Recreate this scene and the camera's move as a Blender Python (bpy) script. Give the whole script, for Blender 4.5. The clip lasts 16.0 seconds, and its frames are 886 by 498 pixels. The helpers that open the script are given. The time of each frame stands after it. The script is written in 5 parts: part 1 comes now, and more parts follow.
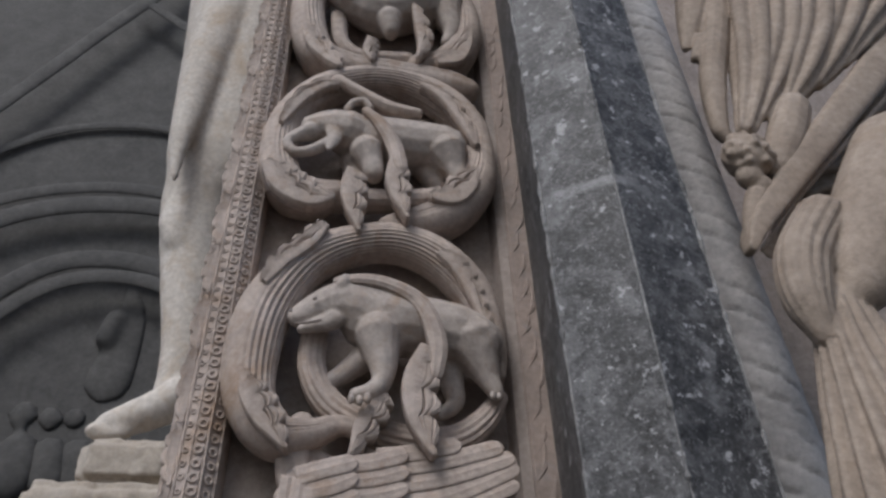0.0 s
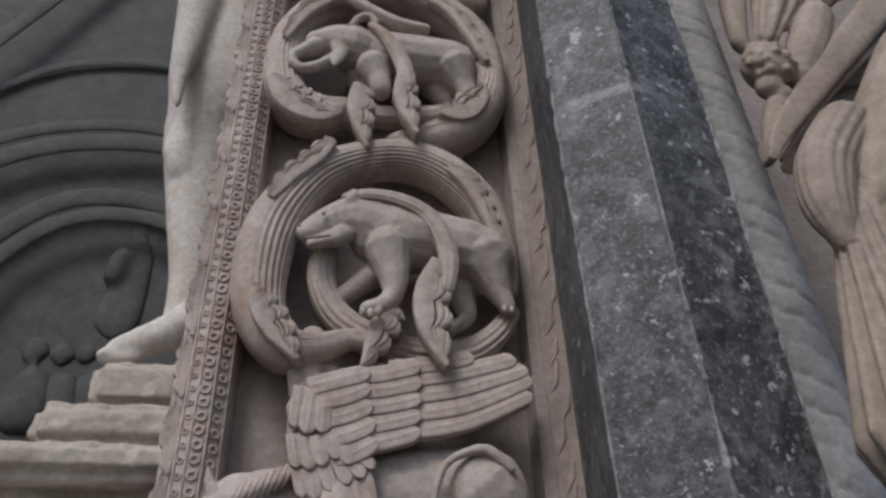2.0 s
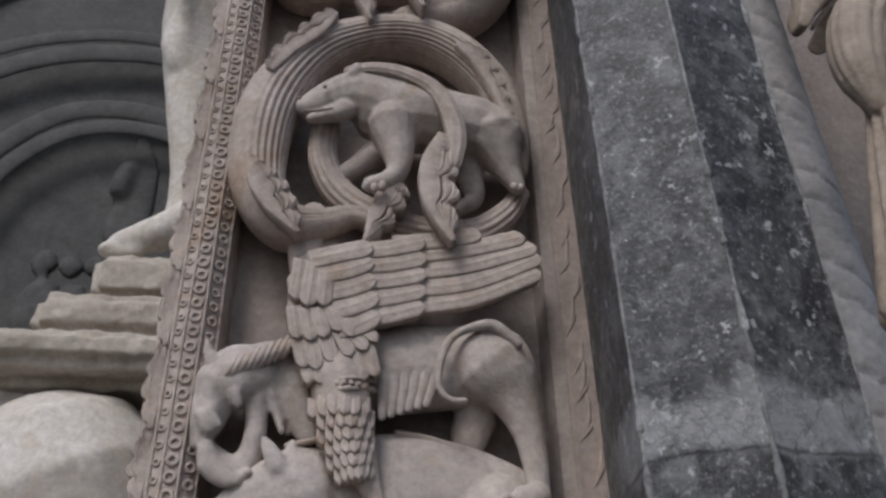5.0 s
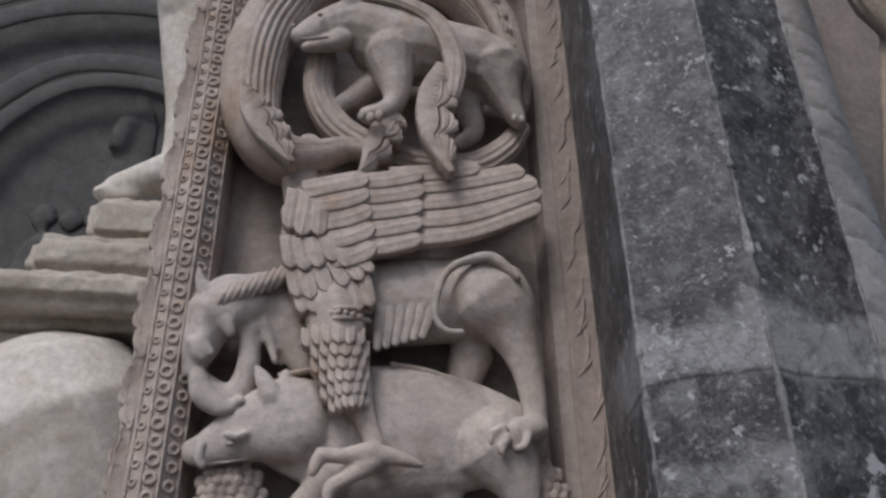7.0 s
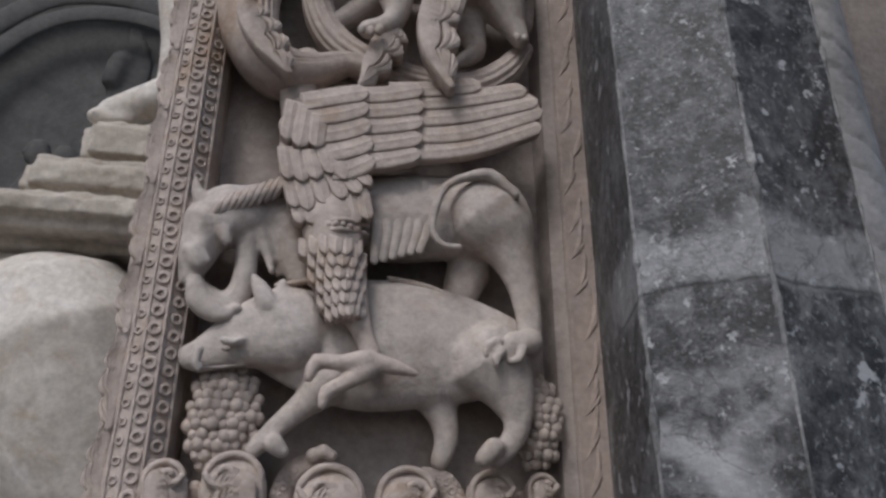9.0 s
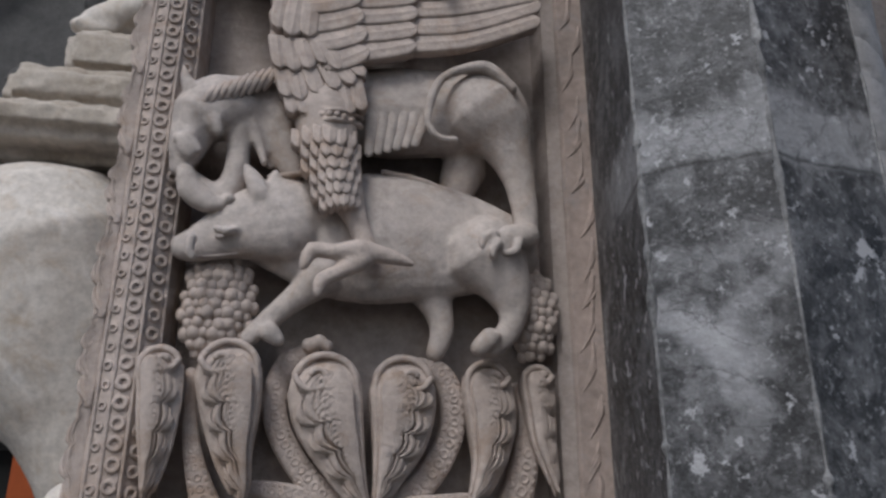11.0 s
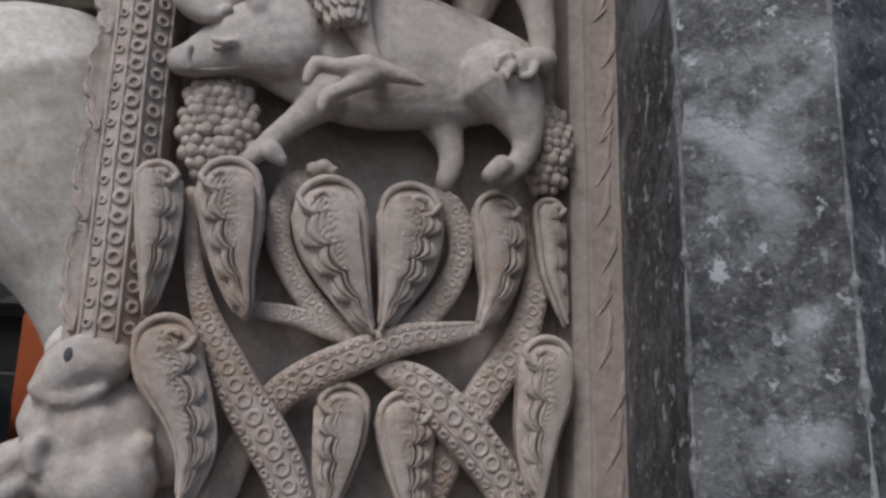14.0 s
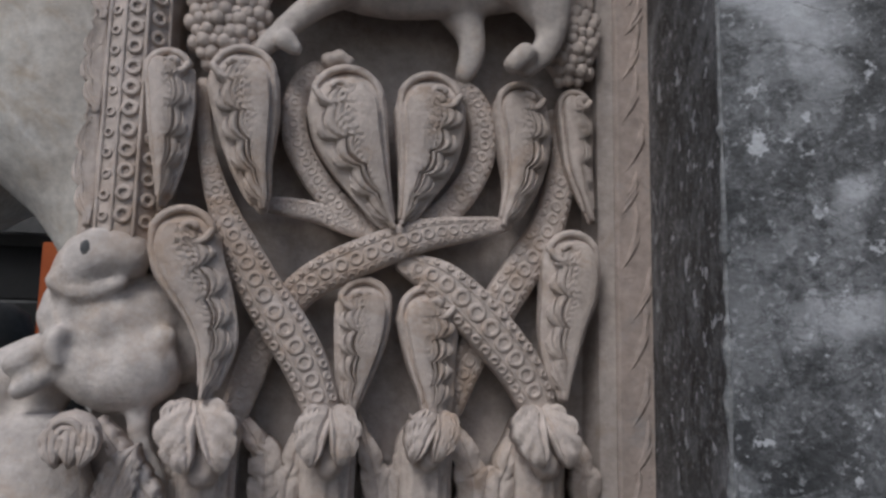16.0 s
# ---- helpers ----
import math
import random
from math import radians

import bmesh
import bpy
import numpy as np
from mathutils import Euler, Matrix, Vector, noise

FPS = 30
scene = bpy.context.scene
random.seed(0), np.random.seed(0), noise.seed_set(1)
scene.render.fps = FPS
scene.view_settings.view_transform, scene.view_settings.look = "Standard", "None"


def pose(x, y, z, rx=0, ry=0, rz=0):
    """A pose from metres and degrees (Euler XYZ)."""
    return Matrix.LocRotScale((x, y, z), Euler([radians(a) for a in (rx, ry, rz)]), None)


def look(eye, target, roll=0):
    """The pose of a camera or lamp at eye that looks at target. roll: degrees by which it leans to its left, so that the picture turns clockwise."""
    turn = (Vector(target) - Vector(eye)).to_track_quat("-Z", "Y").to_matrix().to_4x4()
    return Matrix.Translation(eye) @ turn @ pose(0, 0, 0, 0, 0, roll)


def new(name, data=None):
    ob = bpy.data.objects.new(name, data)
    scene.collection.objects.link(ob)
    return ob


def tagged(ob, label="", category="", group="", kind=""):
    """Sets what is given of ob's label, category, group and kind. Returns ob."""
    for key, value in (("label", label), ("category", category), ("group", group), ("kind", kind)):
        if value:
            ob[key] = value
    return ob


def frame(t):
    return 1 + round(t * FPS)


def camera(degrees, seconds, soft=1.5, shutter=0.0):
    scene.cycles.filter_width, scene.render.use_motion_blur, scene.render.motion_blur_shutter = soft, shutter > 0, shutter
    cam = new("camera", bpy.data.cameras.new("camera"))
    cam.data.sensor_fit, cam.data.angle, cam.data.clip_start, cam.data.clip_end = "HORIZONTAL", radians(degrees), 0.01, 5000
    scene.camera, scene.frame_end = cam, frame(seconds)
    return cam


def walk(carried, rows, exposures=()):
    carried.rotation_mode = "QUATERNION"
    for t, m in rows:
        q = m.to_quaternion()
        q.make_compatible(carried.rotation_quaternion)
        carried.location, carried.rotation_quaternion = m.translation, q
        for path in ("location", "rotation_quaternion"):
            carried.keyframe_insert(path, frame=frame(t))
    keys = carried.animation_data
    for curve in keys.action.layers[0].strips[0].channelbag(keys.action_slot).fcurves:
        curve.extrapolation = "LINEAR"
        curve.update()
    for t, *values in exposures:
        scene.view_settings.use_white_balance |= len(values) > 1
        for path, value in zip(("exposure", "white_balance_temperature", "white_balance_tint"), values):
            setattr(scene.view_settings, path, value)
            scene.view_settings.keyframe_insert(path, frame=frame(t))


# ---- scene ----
cam = camera(60.66, 16.0, soft=2.8)
# seconds, x, y, z, yaw, pitch, roll
ROWS = [
    (0.0, -0.0017, -0.0447, 1.9693, -11.633, 39.801, -2.32),
    (0.5, -0.0023, -0.0375, 1.963, -11.562, 38.92, -2.252),
    (1.0, -0.0027, -0.0242, 1.9573, -11.528, 37.842, -2.541),
    (1.5, -0.0029, -0.0097, 1.9505, -11.143, 36.95, -2.542),
    (2.0, -0.0043, 0.0092, 1.9428, -10.969, 35.551, -2.254),
    (2.5, -0.0028, 0.0221, 1.9367, -10.7, 35.326, -2.351),
    (3.0, 0.0001, 0.0397, 1.9291, -10.496, 34.229, -1.962),
    (3.5, 0.0012, 0.0525, 1.9197, -10.139, 33.501, -1.634),
    (4.0, 0.0052, 0.0646, 1.9123, -9.838, 32.561, -1.275),
    (4.5, 0.0101, 0.0799, 1.9046, -9.695, 31.626, -1.11),
    (5.0, 0.0142, 0.0992, 1.8979, -9.96, 30.189, -1.312),
    (7.5, 0.0298, 0.1484, 1.8588, -9.628, 27.067, -0.679),
    (8.0, 0.029, 0.1516, 1.8498, -9.659, 26.357, -0.45),
    (8.5, 0.0303, 0.1591, 1.8358, -9.935, 25.254, -0.383),
    (9.0, 0.0284, 0.1716, 1.8213, -10.102, 23.942, 0.238),
    (11.5, 0.03, 0.2216, 1.7501, -11.134, 18.371, 0.039),
    (12.0, 0.0323, 0.2381, 1.7378, -11.491, 17.058, 0.275),
    (12.5, 0.0333, 0.2524, 1.7259, -11.504, 16.019, 0.62),
    (13.0, 0.0332, 0.2594, 1.7117, -11.23, 14.866, 0.924),
    (13.5, 0.0345, 0.2643, 1.6974, -10.895, 13.638, 1.072),
    (14.0, 0.0366, 0.2733, 1.6836, -10.525, 12.136, 1.306),
    (14.5, 0.0375, 0.2836, 1.6722, -9.748, 11.104, 1.4),
    (15.0, 0.0385, 0.2916, 1.6597, -9.791, 9.843, 1.179),
    (15.5, 0.0385, 0.3016, 1.647, -9.345, 8.654, 1.253),
    (16.0, 0.0359, 0.3085, 1.6342, -9.469, 7.584, 0.998),
]
walk(cam, [(t, pose(x, y, z, 0, 0, yaw) @ pose(0, 0, 0, 90 + pitch, 0, 0) @ pose(0, 0, 0, 0, 0, roll)) for t, x, y, z, yaw, pitch, roll in ROWS],
     [(0.0, 0.0, 6100, 10), (8, 0.0, 6080, 10), (12.5, 0.03, 5970, 9), (16, 0.05, 5940, 8)])


# ---- world and light ----
world = bpy.data.worlds.new("sky")
scene.world = world
world.use_nodes = True
wn = world.node_tree.nodes
sky = wn.new("ShaderNodeTexSky")
sky.sky_type = 'NISHITA'
sky.sun_disc = False
sky.sun_elevation = radians(48)
sky.sun_rotation = radians(215)
sky.dust_density = 2.8
sky.ozone_density = 0.6
wn["Background"].inputs[1].default_value = 0.103
world.node_tree.links.new(sky.outputs[0], wn["Background"].inputs[0])
sun_data = bpy.data.lights.new("sun", 'SUN')
sun_data.energy = 1.46
sun_data.angle = radians(19)
sun_data.color = (1.0, 0.968, 0.935)
sun = new("sun", sun_data)
sun.matrix_world = look((-4.0, -4.9, 9.9), (0, 1, 2))


# ---- materials ----
def stone(name, base, dark, grain=60.0, bump=0.42, rough=0.72, stain=None, stain_at=0.62, veins=None, fine=0.5):
    m = bpy.data.materials.new(name)
    m.use_nodes = True
    nt = m.node_tree
    n, l = nt.nodes, nt.links
    b = n["Principled BSDF"]
    b.inputs["Roughness"].default_value = rough
    b.inputs["Specular IOR Level"].default_value = 0.3
    co = n.new("ShaderNodeNewGeometry").outputs["Position"]

    def noise_tex(scale, detail=6.0, rough_=0.6, distort=0.0):
        t = n.new("ShaderNodeTexNoise")
        t.inputs["Scale"].default_value, t.inputs["Detail"].default_value = scale, detail
        t.inputs["Roughness"].default_value, t.inputs["Distortion"].default_value = rough_, distort
        l.new(co, t.inputs["Vector"])
        return t.outputs["Fac"]

    def ramp(fac, lo, hi, a, c):
        r = n.new("ShaderNodeValToRGB")
        r.color_ramp.elements[0].position, r.color_ramp.elements[1].position = lo, hi
        r.color_ramp.elements[0].color, r.color_ramp.elements[1].color = (*a, 1), (*c, 1)
        l.new(fac, r.inputs[0])
        return r.outputs[0]

    def mix(fac, a, c, mode='MIX'):
        x = n.new("ShaderNodeMix")
        x.data_type, x.blend_type = 'RGBA', mode
        if isinstance(fac, float):
            x.inputs[0].default_value = fac
        else:
            l.new(fac, x.inputs[0])
        l.new(a, x.inputs[6])
        l.new(c, x.inputs[7])
        return x.outputs[2]

    col = ramp(noise_tex(6.0, 8.0, 0.65, 0.4), 0.36, 0.66, dark, base)
    speck = ramp(noise_tex(grain, 5.0, 0.7), 0.3, 0.75, (1 - fine * 0.6,) * 3, (1.0 + fine * 0.2,) * 3)
    col = mix(1.0, col, speck, 'MULTIPLY')
    if stain:
        st = ramp(noise_tex(3.3, 7.0, 0.7, 1.0), stain_at, stain_at + 0.14, (0, 0, 0), (0.75, 0.75, 0.75))
        k = n.new("ShaderNodeRGB")
        k.outputs[0].default_value = (*stain, 1)
        col = mix(st, col, k.outputs[0])
        st2 = ramp(noise_tex(17.0, 9.0, 0.75, 0.6), stain_at - 0.05, stain_at + 0.1, (0, 0, 0), (0.5, 0.5, 0.5))
        col = mix(st2, col, k.outputs[0])
        pale = ramp(noise_tex(11.0, 9.0, 0.7, 0.3), 0.56, 0.7, (1, 1, 1), (1.16, 1.18, 1.22))
        col = mix(1.0, col, pale, 'MULTIPLY')
    if veins:
        k = n.new("ShaderNodeRGB")
        k.outputs[0].default_value = (*veins, 1)
        v0 = ramp(noise_tex(26.0, 12.0, 0.8, 0.0), 0.46, 0.60, (0, 0, 0), (0.26, 0.26, 0.26))
        col = mix(v0, col, k.outputs[0])
        v1 = ramp(noise_tex(19.0, 12.0, 0.84, 0.1), 0.56, 0.62, (0, 0, 0), (0.36, 0.36, 0.36))
        col = mix(v1, col, k.outputs[0])
        v3 = ramp(noise_tex(7.0, 14.0, 0.86, 0.1), 0.60, 0.64, (0, 0, 0), (0.62, 0.62, 0.62))
        col = mix(v3, col, k.outputs[0])
        v4 = ramp(noise_tex(130.0, 3.0, 0.6, 0.0), 0.58, 0.66, (0, 0, 0), (0.42, 0.42, 0.42))
        col = mix(v4, col, k.outputs[0])
        v2 = ramp(noise_tex(34.0, 4.0, 0.62, 0.0), 0.62, 0.65, (0, 0, 0), (0.95, 0.95, 0.95))
        col = mix(v2, col, k.outputs[0])
        v5 = ramp(noise_tex(9.0, 5.0, 0.6, 0.8), 0.55, 0.585, (0, 0, 0), (0.2, 0.2, 0.2))
        col = mix(v5, col, k.outputs[0])
        # single pale veins and blotches, and one dark crack across the shaft
        warp = n.new("ShaderNodeTexNoise")
        warp.inputs["Scale"].default_value, warp.inputs["Detail"].default_value = 14.0, 6.0
        l.new(co, warp.inputs["Vector"])

        def vec(op, a, c):
            x = n.new("ShaderNodeVectorMath")
            x.operation = op
            for k_, q in enumerate((a, c)):
                if isinstance(q, tuple):
                    x.inputs[k_].default_value = q
                elif q is not None:
                    l.new(q, x.inputs[k_])
            return x

        def num(op, a, c):
            x = n.new("ShaderNodeMath")
            x.operation = op
            for k_, q in enumerate((a, c)):
                if isinstance(q, float):
                    x.inputs[k_].default_value = q
                elif q is not None:
                    l.new(q, x.inputs[k_])
            return x.outputs[0]

        def vein(at, tilt, width, reach, wobble, strength):
            """How far a place lies inside a vein that runs along a slope through one point."""
            moved = vec('ADD', co, vec('MULTIPLY', vec('SUBTRACT', warp.outputs["Color"], (0.5, 0.5, 0.5)).outputs[0], (wobble,) * 3).outputs[0]).outputs[0]
            rel = vec('SUBTRACT', moved, at).outputs[0]
            across = num('ABSOLUTE', vec('DOT_PRODUCT', rel, (-math.sin(tilt), 0.0, math.cos(tilt))).outputs["Value"], None)
            along = vec('LENGTH', rel, None).outputs["Value"]
            f = num('MULTIPLY', ramp(across, width * 0.55, width, (1, 1, 1), (0, 0, 0)), ramp(along, reach * 0.6, reach, (1, 1, 1), (0, 0, 0)))
            f = num('MULTIPLY', f, strength)
            return num('MULTIPLY', f, ramp(noise_tex(55.0, 7.0, 0.75), 0.32, 0.55, (0.45, 0.45, 0.45), (1, 1, 1)))

        for at, tilt, width, reach, wobble, strength in VEINS:
            col = mix(vein(at, tilt, width, reach, wobble, strength), col, k.outputs[0])
        black = n.new("ShaderNodeRGB")
        black.outputs[0].default_value = (0.012, 0.012, 0.012, 1)
        for at, tilt, width, reach, wobble, strength in CRACKS:
            col = mix(vein(at, tilt, width, reach, wobble, strength), col, black.outputs[0])
        # thin dark fissures that wander through the stone
        for scale, width, depth in ((7.0, 0.010, 0.55), (13.0, 0.012, 0.62)):
            off = n.new("ShaderNodeMath")
            off.operation = 'SUBTRACT'
            l.new(noise_tex(scale, 7.0, 0.62, 0.5), off.inputs[0])
            off.inputs[1].default_value = 0.5
            size = n.new("ShaderNodeMath")
            size.operation = 'ABSOLUTE'
            l.new(off.outputs[0], size.inputs[0])
            col = mix(1.0, col, ramp(size.outputs[0], 0.0, width, (depth,) * 3, (1, 1, 1)), 'MULTIPLY')
    l.new(col, b.inputs["Base Color"])
    bp = n.new("ShaderNodeBump")
    bp.inputs["Strength"].default_value, bp.inputs["Distance"].default_value = bump, 0.004
    add = n.new("ShaderNodeMath")
    add.operation = 'ADD'
    l.new(noise_tex(45.0, 8.0, 0.65), add.inputs[0])
    l.new(noise_tex(190.0, 4.0, 0.6), add.inputs[1])
    l.new(add.outputs[0], bp.inputs["Height"])
    l.new(bp.outputs[0], b.inputs["Normal"])
    return m


# places on the dark shaft: point, slope, half-width, reach, waviness, strength
VEINS = [
    ([(0.437, 0.835, 2.149, 0.0000)][0][:3], 0.0, 0.046, 0.30, 0.10, 0.62),
    ([(0.388, 0.830, 1.949, 0.0000)][0][:3], -0.6, 0.017, 0.10, 0.04, 0.62),
    ([(0.415, 0.830, 1.918, 0.0000)][0][:3], -1.15, 0.020, 0.085, 0.04, 0.66),
    ([(0.452, 0.835, 1.960, 0.0000)][0][:3], 0.9, 0.014, 0.09, 0.05, 0.42),
    ([(0.414, 0.830, 2.007, 0.0000)][0][:3], 0.2, 0.016, 0.11, 0.06, 0.3),
    ([(0.432, 0.830, 1.668, 0.0000)][0][:3], 0.1, 0.026, 0.045, 0.05, 0.9),
    ([(0.446, 0.830, 1.765, 0.0000)][0][:3], 0.4, 0.013, 0.022, 0.02, 0.9),
    ([(0.377, 0.830, 1.771, 0.0000)][0][:3], 0.1, 0.011, 0.014, 0.02, 0.8),
    ([(0.307, 0.860, 1.932, 0.0000)][0][:3], 1.2, 0.014, 0.05, 0.03, 0.6),
    ([(0.440, 0.830, 2.900, 0.0000)][0][:3], 0.0, 0.014, 0.10, 0.03, 0.6),
    ([(0.374, 0.830, 2.714, 0.0000)][0][:3], 0.5, 0.014, 0.018, 0.02, 0.9),
]
CRACKS = [
    ([(0.430, 0.835, 2.111, 0.0000)][0][:3], 0.0, 0.0035, 0.24, 0.03, 0.9),
    ([(0.402, 0.835, 2.107, 0.0000)][0][:3], 0.3, 0.006, 0.009, 0.01, 0.95),
]
LIME = stone("carved limestone", (0.57, 0.485, 0.43), (0.42, 0.35, 0.305), stain=(0.32, 0.215, 0.14), stain_at=0.57)
CLEAN = stone("cleaned limestone", (0.575, 0.51, 0.465), (0.42, 0.365, 0.325), stain=(0.34, 0.24, 0.165), stain_at=0.575)
# the carving's limestone a quarter darker: shade on the recessed ground, in colour
SLAB = stone("shaded panel limestone", (0.43, 0.365, 0.325), (0.31, 0.265, 0.24), stain=(0.24, 0.18, 0.14), stain_at=0.6)
PINK = stone("pinkish limestone", (0.43, 0.345, 0.30), (0.32, 0.262, 0.23), stain=(0.26, 0.25, 0.25), stain_at=0.58)
PALE = stone("pale worn marble", (0.70, 0.66, 0.61), (0.58, 0.53, 0.475), stain=(0.42, 0.32, 0.22), stain_at=0.57, bump=0.12)
# ochre stone, its tone lowered a little further for shade around the canopy
WARM = stone("ochre limestone", (0.43, 0.355, 0.29), (0.31, 0.25, 0.20), stain=(0.27, 0.20, 0.14), stain_at=0.62)
PALE2 = stone("weathered pedestal stone", (0.54, 0.49, 0.43), (0.41, 0.36, 0.30), stain=(0.30, 0.225, 0.15), stain_at=0.6)
GREY = stone("dark grey marble", (0.085, 0.085, 0.087), (0.03, 0.03, 0.031), grain=90.0, rough=0.5, veins=(0.37, 0.37, 0.378), fine=0.9, bump=0.3)
CHIP = stone("bruised marble", (0.46, 0.455, 0.45), (0.14, 0.14, 0.14), grain=120.0, fine=1.0)
WHITE = stone("white marble", (0.58, 0.56, 0.55), (0.45, 0.435, 0.43), bump=0.15)
# near-black stone: the unbuilt porch roof's gloom is put into its colour
DULL = stone("dimmed wall stone", (0.10, 0.098, 0.095), (0.065, 0.064, 0.063), grain=30.0)
# paving kept dark in colour for porch shade, so it bounces less light
PAVE = stone("dimmed paving stone", (0.10, 0.094, 0.088), (0.065, 0.06, 0.057))
BLACK = stone("dark opening paint", (0.012, 0.012, 0.013), (0.008, 0.008, 0.008))
ORANGE = stone("orange painted board", (0.42, 0.10, 0.025), (0.34, 0.075, 0.02), rough=0.5, bump=0.05, fine=0.2)


# ---- mesh helpers ----
def finish(name, bm, material, parent=None, label="", smooth=True):
    me = bpy.data.meshes.new(name)
    bmesh.ops.recalc_face_normals(bm, faces=bm.faces)
    bm.to_mesh(me)
    bm.free()
    me.materials.append(material)
    if smooth:
        me.polygons.foreach_set("use_smooth", [True] * len(me.polygons))
    ob = new(name, me)
    if parent:
        ob.parent = parent
    if label:
        tagged(ob, label)
    return ob


part = finish


def thing(name, label, category, group="", kind=""):
    return tagged(new(name), label, category, group, kind)


def box(bm, x0, x1, y0, y1, z0, z1, bevel=0.0):
    vs = [bm.verts.new((x, y, z)) for x in (x0, x1) for y in (y0, y1) for z in (z0, z1)]
    fs = [bm.faces.new([vs[i] for i in q]) for q in ((0, 1, 3, 2), (4, 6, 7, 5), (0, 4, 5, 1), (2, 3, 7, 6), (0, 2, 6, 4), (1, 5, 7, 3))]
    if bevel:
        es = list({e for fc in fs for e in fc.edges})
        bmesh.ops.bevel(bm, geom=es, offset=bevel, segments=2, affect='EDGES')


def spline(pts, step=0.012):
    """Points (x, y, z, r) joined by a smooth curve."""
    p = [np.array(q, float) for q in pts]
    p = [2 * p[0] - p[1]] + p + [2 * p[-1] - p[-2]]
    out = []
    for a, b, c, d in zip(p, p[1:], p[2:], p[3:]):
        n = max(2, int(np.linalg.norm((c - b)[:3]) / step))
        for i in range(n):
            t = i / n
            out.append(0.5 * (2 * b + (c - a) * t + (2 * a - 5 * b + 4 * c - d) * t * t + (3 * b - a - 3 * c + d) * t ** 3))
    out.append(p[-2])
    return out


def frames(path):
    """Along, across and outward directions at each point of a path that runs along the wall."""
    res = []
    for i, q in enumerate(path):
        a = Vector((path[min(i + 1, len(path) - 1)] - path[max(i - 1, 0)])[:3])
        a = a.normalized() if a.length > 1e-6 else Vector((0, 0, 1))
        side = a.cross(Vector((0, 1, 0)))
        side = side.normalized() if side.length > 1e-4 else Vector((1, 0, 0))
        res.append((Vector(q[:3]), a, side, side.cross(a).normalized(), q[3]))
    return res


def tube(bm, pts, flat=1.0, seg=12, flutes=0, groove=0.1, step=0.012, round_ends=True, deep=None, square=1.0, bare=0):
    """A closed limb through (x, y, z, r); flat: its depth by its width; flutes: long grooves; bare: the flank left smooth."""
    fr = frames(spline(pts, step))
    rings = []
    deep = deep or (2.2 if flutes else 1.35)
    if round_ends:
        o, a, s, d, r = fr[0]
        fr = [(o - a * r * f1, a, s, d, r * f2) for f1, f2 in ((0.85, 0.4), (0.55, 0.8))] + fr
        o, a, s, d, r = fr[-1]
        fr = fr + [(o + a * r * f1, a, s, d, r * f2) for f1, f2 in ((0.55, 0.8), (0.85, 0.4))]
    for o, a, s, d, r in fr:
        ring = []
        for k in range(seg):
            t = 2 * math.pi * k / seg
            cover = min(1.0, max(0.0, 0.8 - 4.0 * bare * math.cos(t))) if bare else 1.0
            q = r * (1 - groove * cover * (0.5 + 0.5 * math.cos(flutes * t)) ** 2 if flutes else 1)
            c, e = math.cos(t), math.sin(t)
            c, e = math.copysign(abs(c) ** square, c), math.copysign(abs(e) ** square, e)
            ring.append(bm.verts.new(o + s * (q * c) + d * (q * flat * e * (deep if e > 0 else 1))))
        rings.append(ring)
    for p, q in zip(rings, rings[1:]):
        for k in range(seg):
            bm.faces.new((p[k], p[(k + 1) % seg], q[(k + 1) % seg], q[k]))
    bm.faces.new(rings[0])
    bm.faces.new(rings[-1][::-1])


def ball(bm, x, y, z, rx, ry=None, rz=None, sub=2, turn=0):
    m = Matrix.Translation((x, y, z)) @ Matrix.Rotation(radians(turn), 4, 'Y') @ Matrix.Diagonal((rx, ry or rx, rz or rx, 1))
    bmesh.ops.create_icosphere(bm, subdivisions=sub, radius=1.0, matrix=m)


def melt(name, bm, material, parent=None, label="", voxel=0.004, soft=4, rough=0.0):
    """Joins overlapping closed limbs into one smooth carved body."""
    ob = finish(name, bm, material)
    r = ob.modifiers.new("join", 'REMESH')
    r.mode, r.voxel_size = 'VOXEL', voxel
    if soft:
        s = ob.modifiers.new("soft", 'SMOOTH')
        s.iterations, s.factor = soft, 0.5
    me = bpy.data.meshes.new_from_object(ob.evaluated_get(bpy.context.evaluated_depsgraph_get()))
    ob.modifiers.clear()
    old, ob.data = ob.data, me
    bpy.data.meshes.remove(old)
    if rough:
        n = len(me.vertices)
        co, no = np.empty(n * 3), np.empty(n * 3)
        me.vertices.foreach_get("co", co)
        me.vertices.foreach_get("normal", no)
        co, no = co.reshape(-1, 3), no.reshape(-1, 3)
        w = np.array([noise.noise(Vector(c) * 22.0) + 0.5 * noise.noise(Vector(c) * 60.0) for c in co])
        me.vertices.foreach_set("co", (co + no * (w * rough)[:, None]).ravel())
    me.polygons.foreach_set("use_smooth", [True] * len(me.polygons))
    if parent:
        ob.parent = parent
    if label:
        tagged(ob, label)
    return ob


def torus(bm, o, a, s, R, r, n=12, m=6):
    """A small raised ring lying in the plane of a and s."""
    d = s.cross(a).normalized()
    vs = [[bm.verts.new(o + (a * math.cos(u) + s * math.sin(u)) * (R + r * math.cos(v)) + d * (r * math.sin(v)))
           for v in (2 * math.pi * j / m for j in range(m))] for u in (2 * math.pi * i / n for i in range(n))]
    for i in range(n):
        for j in range(m):
            bm.faces.new((vs[i][j], vs[(i + 1) % n][j], vs[(i + 1) % n][(j + 1) % m], vs[i][(j + 1) % m]))


RING = {}


